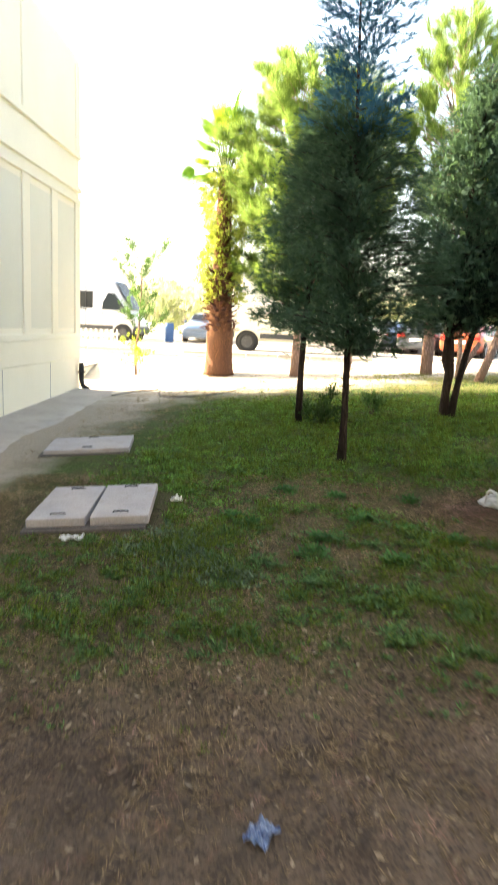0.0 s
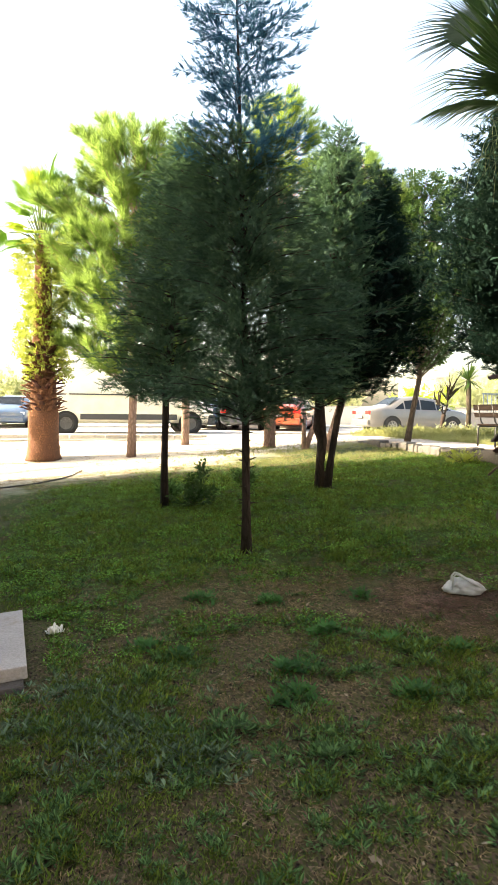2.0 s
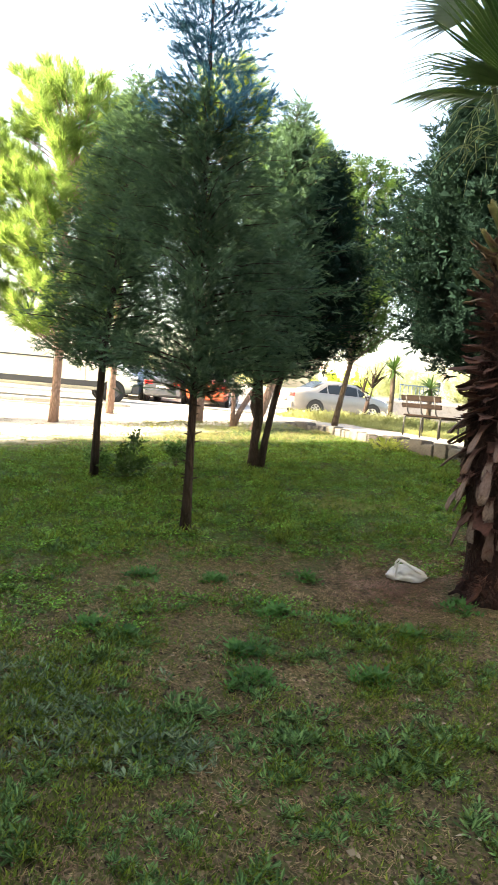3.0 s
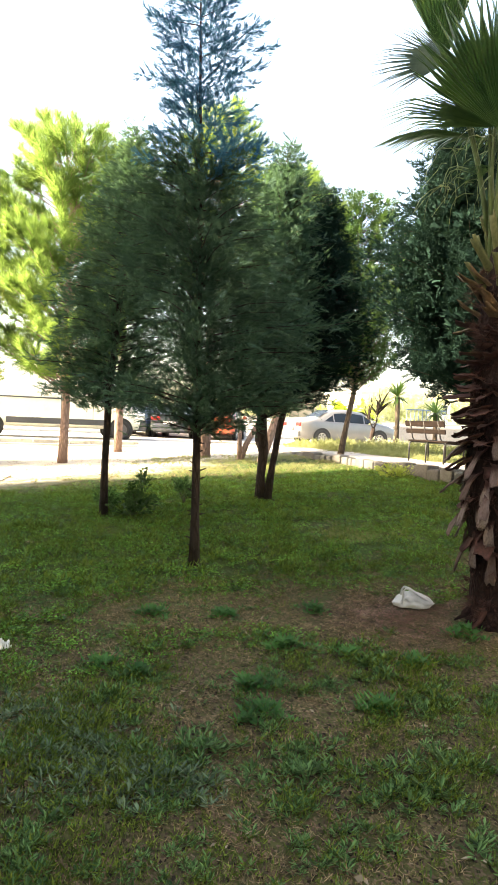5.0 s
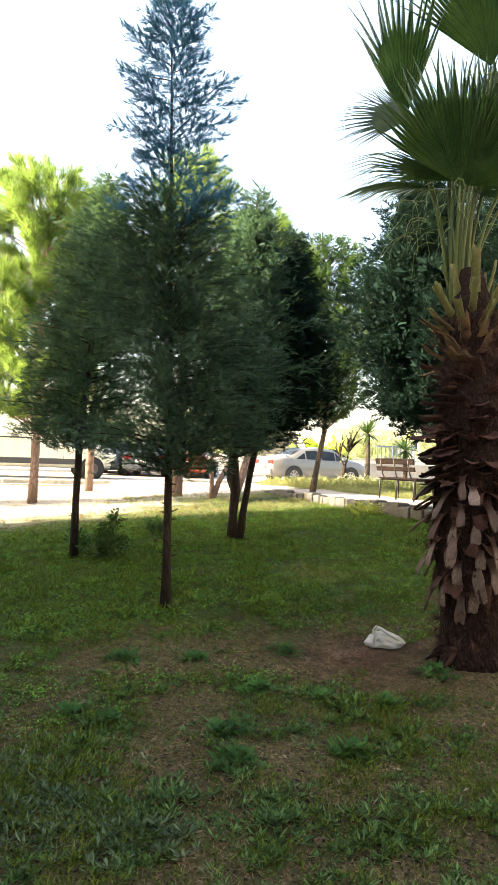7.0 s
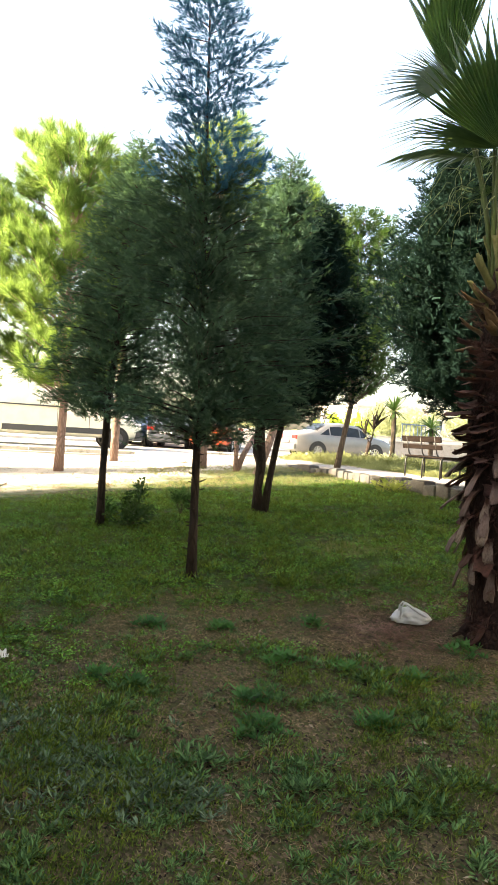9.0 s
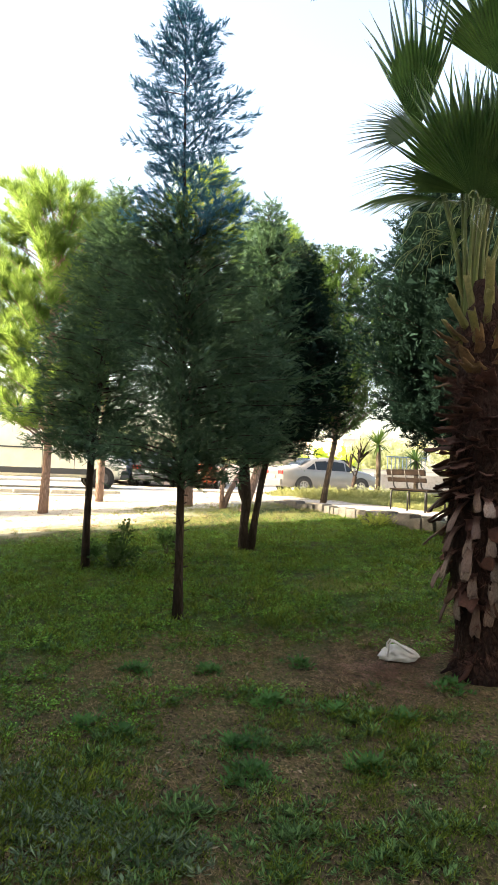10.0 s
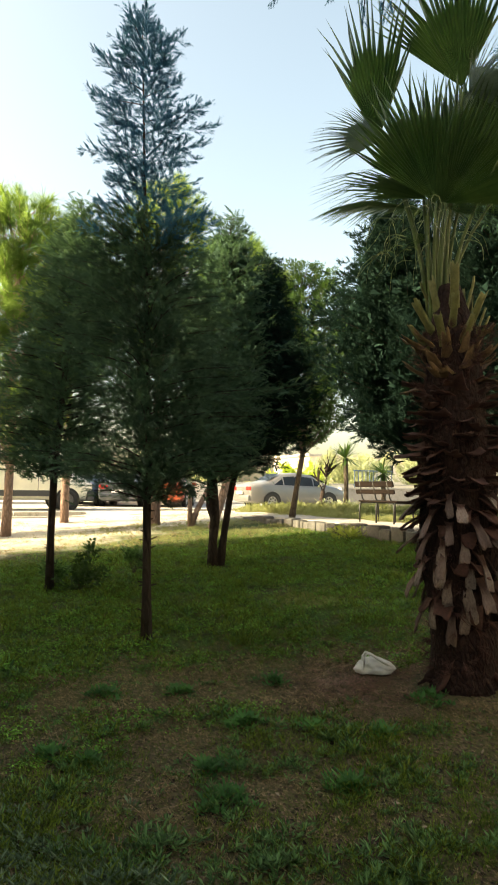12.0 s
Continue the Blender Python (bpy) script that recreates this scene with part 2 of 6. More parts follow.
M_BOOT = mat("dry_leaf_base", boot_build)
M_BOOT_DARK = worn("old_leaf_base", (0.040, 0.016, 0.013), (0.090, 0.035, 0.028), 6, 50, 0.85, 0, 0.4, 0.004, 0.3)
M_BOOT_TAN = worn("tan_leaf_base", (0.090, 0.048, 0.024), (0.175, 0.110, 0.056), 6, 50, 0.8, 0, 0.4, 0.004, 0.3)
M_BOOT_GREEN = worn("green_leaf_base", (0.085, 0.090, 0.026), (0.155, 0.145, 0.052), 6, 50, 0.7, 0, 0.3, 0.004, 0.25)
M_FIBRE = leafy("loose_fibre", (0.16, 0.20, 0.11), (0.30, 0.34, 0.22), 0.3, 0.8)
M_APRON = worn("dirty_concrete", (0.27, 0.24, 0.215), (0.38, 0.345, 0.31), 1.2, 50, 0.92, 0, 0.4, 0.006, 0.2, (0.21, 0.18, 0.15))
# Shade of the gap under the slabs is put into this colour.
M_FRAME = worn("gap_shade_concrete", (0.06, 0.052, 0.048), (0.12, 0.105, 0.098), 3, 50, 0.92, 0, 0.5, 0.006, 0.3)
# Blue of the skylight behind the crown is put into the needle colour.
M_LEAF_BLUE = leafy("skylit_blue_needles", (0.022, 0.092, 0.175), (0.065, 0.20, 0.37), 0.35, 0.7)
M_LEAF_DARK = leafy("dark_cypress_needles", (0.026, 0.067, 0.048), (0.086, 0.149, 0.104), 0.3, 0.7)
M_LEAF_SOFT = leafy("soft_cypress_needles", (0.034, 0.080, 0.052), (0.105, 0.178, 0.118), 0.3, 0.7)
# Needles darkened below their own green to stand for tree shade.
M_LEAF_JUNI = leafy("shaded_juniper_needles", (0.007, 0.021, 0.017), (0.022, 0.048, 0.036), 0.12, 0.9, None, 0.05)
M_LEAF_PINE = leafy("pine_needles", (0.060, 0.125, 0.03), (0.20, 0.29, 0.07), 0.42, 0.5, (0.30, 0.46, 0.11))
M_LEAF_OLIVE = leafy("broad_leaves", (0.024, 0.056, 0.019), (0.062, 0.112, 0.034), 0.32)
M_LEAF_LIME = leafy("lime_leaves", (0.22, 0.32, 0.05), (0.34, 0.42, 0.08), 0.45)
# Paleness of haze and glare is put into these leaves.
M_LEAF_PALE = leafy("haze_pale_leaves", (0.27, 0.30, 0.19), (0.42, 0.44, 0.31), 0.4)
M_LEAF_IVY = leafy("ivy_leaves", (0.16, 0.22, 0.05), (0.34, 0.38, 0.10), 0.4)
M_LEAF_FAN = leafy("fan_leaf", (0.028, 0.078, 0.024), (0.105, 0.178, 0.056), 0.30, 0.38, None, 0.4)
# Fan-leaf green lightened to carry the sun on the far crown.
M_LEAF_FAN_SUNLIT = leafy("sunlit_fan_leaf", (0.075, 0.165, 0.040), (0.19, 0.32, 0.085), 0.45, 0.4)
M_LEAF_FAN_BACK = leafy("fan_leaf_glaucous", (0.11, 0.155, 0.135), (0.24, 0.30, 0.27), 0.22, 0.45)
M_PETIOLE = plain("petiole", (0.085, 0.12, 0.035), 0.5)
M_GRASS = leafy("grass", (0.023, 0.054, 0.008), (0.150, 0.205, 0.038), 0.3, speckle=True)
M_CLOVER = leafy("clover", (0.022, 0.094, 0.014), (0.185, 0.400, 0.066), 0.3, speckle=True)
M_GRASS_SUN = leafy("bleached_grass", (0.13, 0.15, 0.06), (0.29, 0.29, 0.15), 0.35, 0.7)
M_GRASS_DRY = leafy("dry_grass", (0.048, 0.032, 0.019), (0.340, 0.250, 0.155), 0.2, 0.7, speckle=True)
M_NEEDLES = leafy("fallen_needles", (0.104, 0.051, 0.043), (0.365, 0.225, 0.189), 0.15, 0.85)
M_WEED = leafy("weed_leaves", (0.013, 0.048, 0.014), (0.130, 0.245, 0.088), 0.25, speckle=True)
M_WEED_GREY = leafy("felted_weed_leaves", (0.032, 0.066, 0.036), (0.150, 0.215, 0.135), 0.2, speckle=True)
M_WEED_FRESH = leafy("fresh_weed_leaves", (0.016, 0.068, 0.020), (0.085, 0.220, 0.062), 0.3)
M_DEBRIS = leafy("dead_leaves", (0.12, 0.085, 0.055), (0.38, 0.31, 0.24), 0.1, 0.8)
M_BAG = leafy("white_plastic", (0.62, 0.62, 0.66), (0.72, 0.72, 0.77), 0.25, 0.3, None, 0.4)
M_BLUEFILM = worn("blue_plastic", (0.015, 0.04, 0.15), (0.20, 0.28, 0.42), 26, 90, 0.3, 0, 0.3, 0.003, 0.2)
M_BLACK = plain("black_metal", (0.02, 0.02, 0.02), 0.45, 0.4)
M_RUBBER = plain("rubber", (0.022, 0.022, 0.022), 0.8)
M_RIM = plain("alloy", (0.42, 0.42, 0.43), 0.35, 0.8)
M_STEELRIM = plain("steel_rim", (0.10, 0.10, 0.10), 0.5, 0.5)
M_TRIM = plain("grey_plastic", (0.055, 0.056, 0.058), 0.6)
M_GLASS = glassy("dark_glass")
# Slats darkened in colour for the shade the bench stands in.
M_WOOD = mat("shaded_bench_wood", lambda nt: surface(nt, mixc(nt, noise_fac(nt, coords(nt, (2, 30, 30)), 2.0), (0.009, 0.0065, 0.0055), (0.018, 0.012, 0.010)), 0.85, spec=0.06))
M_RED = plain("red_lens", (0.45, 0.02, 0.02), 0.25)
M_WHITE = plain("white_paint", (0.72, 0.71, 0.67), 0.6)
M_BLUE = plain("blue_plastic_hard", (0.035, 0.10, 0.24), 0.5)
M_HOSE = plain("hose", (0.05, 0.045, 0.04), 0.6)
M_CARWHITE = paint("van_white", (0.60, 0.59, 0.57))
M_CARCREAM = paint("van_cream", (0.80, 0.76, 0.62))
M_CARSILVER = paint("car_silver", (0.13, 0.128, 0.127), 0.3)
M_CARGREY = paint("car_grey", (0.06, 0.07, 0.085))
M_CARBLUE = paint("car_blue", (0.06, 0.11, 0.19))
M_CARRED = paint("car_red", (0.20, 0.016, 0.012))
M_CARORANGE = paint("car_orange", (0.38, 0.075, 0.03))

# ---------- mesh tools ----------
rng = np.random.default_rng(7)


def plane_z(x, y):
    return 0.068 * min(max(x, -7.0), 7.5) + 0.0232 * y


def smooth(a, b, v):
    k = min(max((v - a) / (b - a), 0.0), 1.0)
    return k * k * (3 - 2 * k)


ROAD_Z, KERB_Y = 0.70, 20.9


def ground_z(x, y):
    """Height of the earth: a lawn that rises to the side, then the level verge of the road."""
    p = plane_z(x, y)
    edge = min(max(p, 0.68), 0.80)
    z = p + (edge - p) * smooth(15.5, 20.3, y)
    z += 0.018 * noise.noise(Vector((x * 0.9, y * 0.9, 0.0))) + 0.008 * noise.noise(Vector((x * 3.1, y * 3.1, 4.0)))
    z += (ROAD_Z - 0.12 - z) * smooth(KERB_Y + 0.02, KERB_Y + 0.12, y)
    return z


def raw_mesh(name, verts, faces, mats, smooth_shade=False):
    """A mesh from arrays; faces: an array of triangles or quads."""
    me = bpy.data.meshes.new(name)
    verts = np.asarray(verts, dtype=np.float32)
    faces = np.asarray(faces, dtype=np.int32)
    k = faces.shape[1]
    me.vertices.add(len(verts))
    me.vertices.foreach_set("co", verts.ravel())
    me.loops.add(faces.size)
    me.loops.foreach_set("vertex_index", faces.ravel())
    me.polygons.add(len(faces))
    me.polygons.foreach_set("loop_start", np.arange(0, faces.size, k, dtype=np.int32))
    me.polygons.foreach_set("loop_total", np.full(len(faces), k, dtype=np.int32))
    if smooth_shade:
        me.polygons.foreach_set("use_smooth", np.ones(len(faces), dtype=bool))
    me.update(calc_edges=True)
    for m in mats if isinstance(mats, (list, tuple)) else [mats]:
        me.materials.append(m)
    return me


def bm_mesh(name, bm, material, shade=False):
    me = bpy.data.meshes.new(name)
    bmesh.ops.recalc_face_normals(bm, faces=bm.faces)
    bm.to_mesh(me)
    bm.free()
    me.materials.append(material)
    if shade:
        me.polygons.foreach_set("use_smooth", np.ones(len(me.polygons), dtype=bool))
    return me


def part(name, data, material=None, parent=None, label="", m=None, shade=False):
    """One mesh object, under a thing or a part."""
    if isinstance(data, bmesh.types.BMesh):
        data = bm_mesh(name, data, material, shade)
    ob = new(name, data)
    ob.parent = parent
    if m is not None:
        ob.matrix_basis = m
    if label:
        ob["label"] = label
    return ob


def thing(name, m, label, category, group="", kind=""):
    ob = new(name)
    ob.empty_display_size = 0.2
    ob.matrix_basis = m
    return tagged(ob, label, category, group, kind)


def box(bm, lo, hi, bevel=0.0, seg=1):
    lo, hi = Vector(lo), Vector(hi)
    r = bmesh.ops.create_cube(bm, size=1.0, matrix=Matrix.Translation((lo + hi) / 2) @ Matrix.Diagonal((*(hi - lo), 1)))
    if bevel:
        es = list({e for v in r["verts"] for e in v.link_edges})
        bmesh.ops.bevel(bm, geom=es, offset=bevel, segments=seg, affect="EDGES", profile=0.6)
    return bm


def boxed(lo, hi, bevel=0.0, seg=1):
    return box(bmesh.new(), lo, hi, bevel, seg)


def tube(bm, pts, radii, sides=8, cap=True, wob=0.0, seed=0):
    """A tapered tube along points."""
    rings = []
    pts = [Vector(p) for p in pts]
    ref = Vector((0.31, 0.95, 0.1))
    for i, p in enumerate(pts):
        d = (pts[min(i + 1, len(pts) - 1)] - pts[max(i - 1, 0)]).normalized()
        u = d.cross(ref)
        if u.length < 0.1:
            u = d.cross(Vector((1, 0, 0)))
        u.normalize()
        w = d.cross(u)
        ring = []
        for k in range(sides):
            a = 2 * math.pi * k / sides
            q = u * math.cos(a) + w * math.sin(a)
            r = radii[i]
            if wob:
                r *= 1 + wob * noise.noise((p + q * 0.4) * 4.0 + Vector((seed, 0, 0)))
            ring.append(bm.verts.new(p + q * r))
        rings.append(ring)
    for a, b in zip(rings, rings[1:]):
        for k in range(sides):
            bm.faces.new((a[k], a[(k + 1) % sides], b[(k + 1) % sides], b[k]))
    if cap:
        bm.faces.new(rings[0][::-1])
        bm.faces.new(rings[-1])
    return bm


def lathe(bm, profile, sides=24, axis="Z", close=False):
    """Turns (radius, height) pairs round an axis."""
    rings = []
    for r, h in profile:
        ring = []
        for k in range(sides):
            a = 2 * math.pi * k / sides
            c, s = r * math.cos(a), r * math.sin(a)
            ring.append(bm.verts.new((c, s, h) if axis == "Z" else (c, h, s)))
        rings.append(ring)
    if close:
        rings.append(rings[0])
    for a, b in zip(rings, rings[1:]):
        for k in range(sides):
            bm.faces.new((a[k], a[(k + 1) % sides], b[(k + 1) % sides], b[k]))
    if not close:
        bm.faces.new(rings[0][::-1])
        bm.faces.new(rings[-1])
    return bm


# ---------- foliage ----------
def unit(v):
    return v / np.maximum(np.linalg.norm(v, axis=-1, keepdims=True), 1e-9)


def tri_leaf(a, tip, width, normal):
    """A narrow triangle from a to tip."""
    side = np.cross(tip - a, normal)
    side = side / max(np.linalg.norm(side), 1e-9) * width
    return [a - side, a + side, tip]


def spray_template(kind, seed=0):
    """One twig, growing along x with z as its upper side, one long."""
    g = np.random.default_rng(seed)
    tris = []
    up = np.array([0, 0, 1.0])
    if kind == "cypress":
        tris.append(tri_leaf(np.array([0, 0, 0.0]), np.array([1, 0, 0.05]), 0.018, up))
        for i in range(8):
            x = 0.06 + 0.11 * i
            ln = 0.36 * (1 - 0.55 * x) * g.uniform(0.75, 1.2)
            for s in (-1, 1):
                a = radians(g.uniform(28, 48))
                tip = np.array([x + ln * math.cos(a), s * ln * math.sin(a), g.uniform(-0.10, 0.14)])
                tris.append(tri_leaf(np.array([x, 0, 0.02]), tip, 0.034, np.array([0, s * 0.3, 1.0])))
    elif kind == "pine":
        for i in range(26):
            th = radians(g.uniform(5, 55))
            ph = g.uniform(0, 2 * math.pi)
            d = np.array([math.cos(th), math.sin(th) * math.cos(ph), math.sin(th) * math.sin(ph)])
            s = np.array([g.uniform(0, 0.45), 0, 0])
            nrm = unit(np.cross(d, g.normal(size=3)))
            tris.append(tri_leaf(s, s + d * g.uniform(0.65, 1.0), 0.016, nrm))
    elif kind == "juniper":
        for i in range(22):
            th = radians(g.uniform(5, 62))
            ph = g.uniform(0, 2 * math.pi)
            d = np.array([math.cos(th), math.sin(th) * math.cos(ph), math.sin(th) * math.sin(ph)])
            s = np.array([g.uniform(0, 0.62), 0, 0])
            nrm = unit(np.cross(d, g.normal(size=3)))
            tris.append(tri_leaf(s, s + d * g.uniform(0.28, 0.5), 0.026, nrm))
    elif kind == "broad":
        for i in range(9):
            x = 0.1 + 0.1 * i
            s = -1 if i % 2 else 1
            a = radians(g.uniform(30, 75))
            d = np.array([math.cos(a), s * math.sin(a), g.uniform(-0.5, 0.3)])
            o = np.array([x, 0, 0])
            sd = unit(np.cross(d, up)) * g.uniform(0.07, 0.11)
            ln = g.uniform(0.26, 0.4)
            mid = o + d * ln * 0.5
            tris.append([o, mid - sd, o + d * ln])
            tris.append([o, o + d * ln, mid + sd])
    elif kind == "grass":
        for i in range(7):
            ph = g.uniform(0, 2 * math.pi)
            lean = g.uniform(0.1, 0.75)
            d = np.array([math.cos(ph) * lean, math.sin(ph) * lean, 1.0])
            o = np.array([g.normal() * 0.22, g.normal() * 0.22, -0.05])
            h = g.uniform(0.5, 1.0)
            sd = unit(np.cross(d, g.normal(size=3))) * 0.055
            mid = o + d * h * 0.55
            tip = o + d * h + np.array([math.cos(ph), math.sin(ph), -0.35]) * 0.3 * h * lean
            tris += [[o - sd * 0.5, o + sd * 0.5, mid + sd], [mid - sd * 0.8, mid + sd, tip]]
    elif kind == "clover":
        for i in range(7):
            ph = g.uniform(0, 2 * math.pi)
            r = g.uniform(0.1, 1.0)
            o = np.array([math.cos(ph) * r, math.sin(ph) * r, g.uniform(0.05, 0.9)])
            a = g.uniform(0, 2 * math.pi)
            d = np.array([math.cos(a), math.sin(a), g.uniform(-0.5, 0.4)]) * g.uniform(0.18, 0.30)
            sd = np.array([-math.sin(a), math.cos(a), g.uniform(-0.6, 0.6)]) * g.uniform(0.12, 0.20)
            tris += [[o - d, o + sd, o + d], [o - d, o + d, o - sd]]
    elif kind == "thatch":
        for i in range(9):
            ph = g.uniform(0, 2 * math.pi)
            d = np.array([math.cos(ph), math.sin(ph), g.uniform(0.0, 0.45)])
            o = np.array([g.normal() * 0.5, g.normal() * 0.5, g.uniform(0.0, 0.25)])
            tris.append(tri_leaf(o, o + d * g.uniform(0.8, 1.6), 0.05, np.array([0.3 * g.normal(), 0.3 * g.normal(), 1.0])))
    elif kind == "weed":
        for i in range(12):
            ph = g.uniform(0, 2 * math.pi)
            el = g.uniform(0.15, 0.9)
            d = np.array([math.cos(ph), math.sin(ph), el])
            o = d * g.uniform(0.0, 0.35)
            ln = g.uniform(0.45, 0.9)
            sd = unit(np.cross(d, up)) * g.uniform(0.09, 0.16)
            mid = o + d * ln * 0.55
            tris += [[o, mid - sd, o + d * ln], [o, o + d * ln, mid + sd]]
    return np.array(tris)          # n x 3 x 3


TEMPLATES = {k: [spray_template(k, s) for s in range(4)] for k in ("cypress", "pine", "juniper", "broad", "grass", "weed", "thatch", "clover")}


def bake_sprays(kind, pos, dirs, ups, sizes):
    """Puts a twig at every place; returns vertices and triangles of the whole."""
    pos, dirs, ups, sizes = map(np.asarray, (pos, dirs, ups, sizes))
    x = unit(dirs)
    y = unit(np.cross(ups, x))
    z = np.cross(x, y)
    out = []
    for i, tpl in enumerate(TEMPLATES[kind]):
        sel = slice(i, None, 4)
        b = np.stack([x[sel], y[sel], z[sel]], axis=1) * sizes[sel][:, None, None]     # m x 3(axis) x 3
        if len(b):
            out.append((np.einsum("tvk,mkc->mtvc", tpl, b) + pos[sel][:, None, None, :]).reshape(-1, 3))
    v = np.concatenate(out)
    return v, np.arange(len(v)).reshape(-1, 3)


def crown_from_branches(kind, branches, per_m, size, g, spread=0.5, lift=0.15, start=0.15, jitter=0.04):
    """Twigs along the branches (polylines of 3 points), thicker towards the tips."""
    P, D, U, S = [], [], [], []
    for a, m, b in branches:
        L = np.linalg.norm(b - a)
        n = max(3, int(L * per_m))
        t = start + (1 - start) * g.random(n) ** 0.75
        p = ((1 - t) ** 2)[:, None] * a + (2 * t * (1 - t))[:, None] * m + (t ** 2)[:, None] * b
        d = unit((1 - t)[:, None] * (m - a) + t[:, None] * (b - m))
        P.append(p + g.normal(size=p.shape) * jitter)
        D.append(unit(d + g.normal(size=p.shape) * spread + np.array([0, 0, lift])))
        U.append(unit(np.array([0, 0, 1.0]) + g.normal(size=p.shape) * 0.5))
        S.append(size * g.uniform(0.6, 1.25, n) * (1.1 - 0.35 * t))
    return bake_sprays(kind, np.concatenate(P), np.concatenate(D), np.concatenate(U), np.concatenate(S))


def profile_at(table, h):
    return float(np.interp(h, [r[0] for r in table], [r[1] for r in table]))


def limb_mesh(branches, r0, name="limbs"):
    bm = bmesh.new()
    for a, m, b in branches:
        q = [a, (a + 2 * m + b) / 4, b]
        r = r0 * (0.5 + 0.5 * min(1.0, np.linalg.norm(b - a)))
        tube(bm, q, [r, r * 0.6, r * 0.15], 4, False)
    return bm


def make_tree(name, label, category, base, trunk_pts, trunk_r, table, kind, leaf_mat, bark_mat, n_br, per_m, size, seed,
              rise=0.2, droop=0.0, spread=0.5, lift=0.15, lean=(0.0, 0.0), limb_r=0.012, start=0.15, stubs=0, squash=1.0, gap=None, group="", lobes=0.0, zpow=1.0, wisp=0.0, tiers=0, top=None, core=0):
    """A tree: tapered trunk, limbs, and a crown of twigs whose reach follows a table of (height, radius)."""
    g = np.random.default_rng(seed)
    bx, by = base
    t = thing(name, pose(bx, by, ground_z(bx, by) - 0.03), label, category, group)
    h0, h1 = table[0][0], table[-1][0]
    pts = [np.array(p, float) for p in trunk_pts]
    bm = tube(bmesh.new(), pts, trunk_r, 10, True, 0.25, seed)
    # flare at the root
    part("trunk", bm, bark_mat, t, shade=True)

    def axis(h):
        hs = [p[2] for p in pts]
        return np.array([np.interp(h, hs, [p[0] for p in pts]) + lean[0] * max(0, h - hs[-1]), np.interp(h, hs, [p[1] for p in pts]) + lean[1] * max(0, h - hs[-1]), h])
    br = []
    for i in range(n_br):
        h = h0 + (h1 - h0) * ((i + g.random()) / n_br) ** zpow
        r = profile_at(table, h)
        if r < 0.02:
            continue
        az = i * 2.39996 + g.normal() * 0.35
        lob = 1.0 + lobes * math.sin(3 * az + h * 2.3)
        r *= g.uniform(0.62, 1.12) * lob
        if g.random() < wisp:
            r *= g.uniform(1.15, 1.5)
        if tiers:
            h += 0.45 * (round(h * tiers) / tiers - h)
        if gap is not None:
            gaz, gh, gw = gap
            if abs((az - gaz + math.pi) % (2 * math.pi) - math.pi) < gw and abs(h - gh) < 0.36:
                r *= 0.15
        a = axis(max(h - rise * r * 0.9, h0 * 0.8))
        dirv = np.array([math.cos(az), math.sin(az) * squash, 0.0])
        b = axis(h) + dirv * r + np.array([0, 0, rise * r * 0.6 - droop * r])
        m = a * 0.45 + b * 0.55 + np.array([0, 0, (0.12 - 0.1 * rise) * r])
        br.append((a, m, b))
    v, f = crown_from_branches(kind, br, per_m, size, g, spread, lift, start)
    if core:
        h = g.uniform(h0 + 0.25, h1 - 0.35, core)
        az = g.uniform(0, 2 * math.pi, core)
        r = np.sqrt(g.random(core)) * 0.66 * np.array([profile_at(table, q) for q in h])
        mid = np.array([axis(q) for q in h]) + np.stack([r * np.cos(az), r * np.sin(az), np.zeros(core)], 1)
        tri = mid[:, None, :] + unit(g.normal(size=(core, 3, 3))) * g.uniform(0.05, 0.11, (core, 1, 1))
        v = np.concatenate([v, tri.reshape(-1, 3)])
        f = np.arange(len(v)).reshape(-1, 3)
    part("crown", raw_mesh("crown", v, f, leaf_mat), None, t)
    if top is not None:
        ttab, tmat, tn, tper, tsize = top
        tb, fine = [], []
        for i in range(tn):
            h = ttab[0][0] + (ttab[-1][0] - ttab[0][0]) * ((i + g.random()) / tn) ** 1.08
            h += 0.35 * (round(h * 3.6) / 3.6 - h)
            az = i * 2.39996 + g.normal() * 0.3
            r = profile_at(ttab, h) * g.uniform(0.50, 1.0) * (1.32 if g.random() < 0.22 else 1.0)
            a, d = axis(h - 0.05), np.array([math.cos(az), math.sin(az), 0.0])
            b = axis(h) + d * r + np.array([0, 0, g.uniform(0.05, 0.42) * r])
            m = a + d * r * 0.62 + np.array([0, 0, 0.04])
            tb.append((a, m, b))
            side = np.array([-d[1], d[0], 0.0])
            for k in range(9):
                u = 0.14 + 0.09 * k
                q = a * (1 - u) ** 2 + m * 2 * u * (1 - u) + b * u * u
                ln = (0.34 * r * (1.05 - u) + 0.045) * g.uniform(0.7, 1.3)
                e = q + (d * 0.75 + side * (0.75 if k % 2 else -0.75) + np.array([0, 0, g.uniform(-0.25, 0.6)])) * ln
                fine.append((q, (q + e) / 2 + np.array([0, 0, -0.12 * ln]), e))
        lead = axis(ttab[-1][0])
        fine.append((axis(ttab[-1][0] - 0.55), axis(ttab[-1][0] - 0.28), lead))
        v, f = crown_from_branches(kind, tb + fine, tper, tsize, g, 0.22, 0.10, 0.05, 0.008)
        part("upper_crown", raw_mesh("upper_crown", v, f, tmat), None, t, "airy upper growth with skylight blue put into its colour")
        br = br + tb[::2]
    sel = br[:: max(1, len(br) // 170)]
    tagged(part("branchwork", limb_mesh(sel, limb_r), bark_mat, t, shade=True), kind="stuff")
    if stubs:
        for i in range(stubs):
            h = g.uniform(0.15, h0 * 0.95)
            az = g.uniform(0, 6.28)
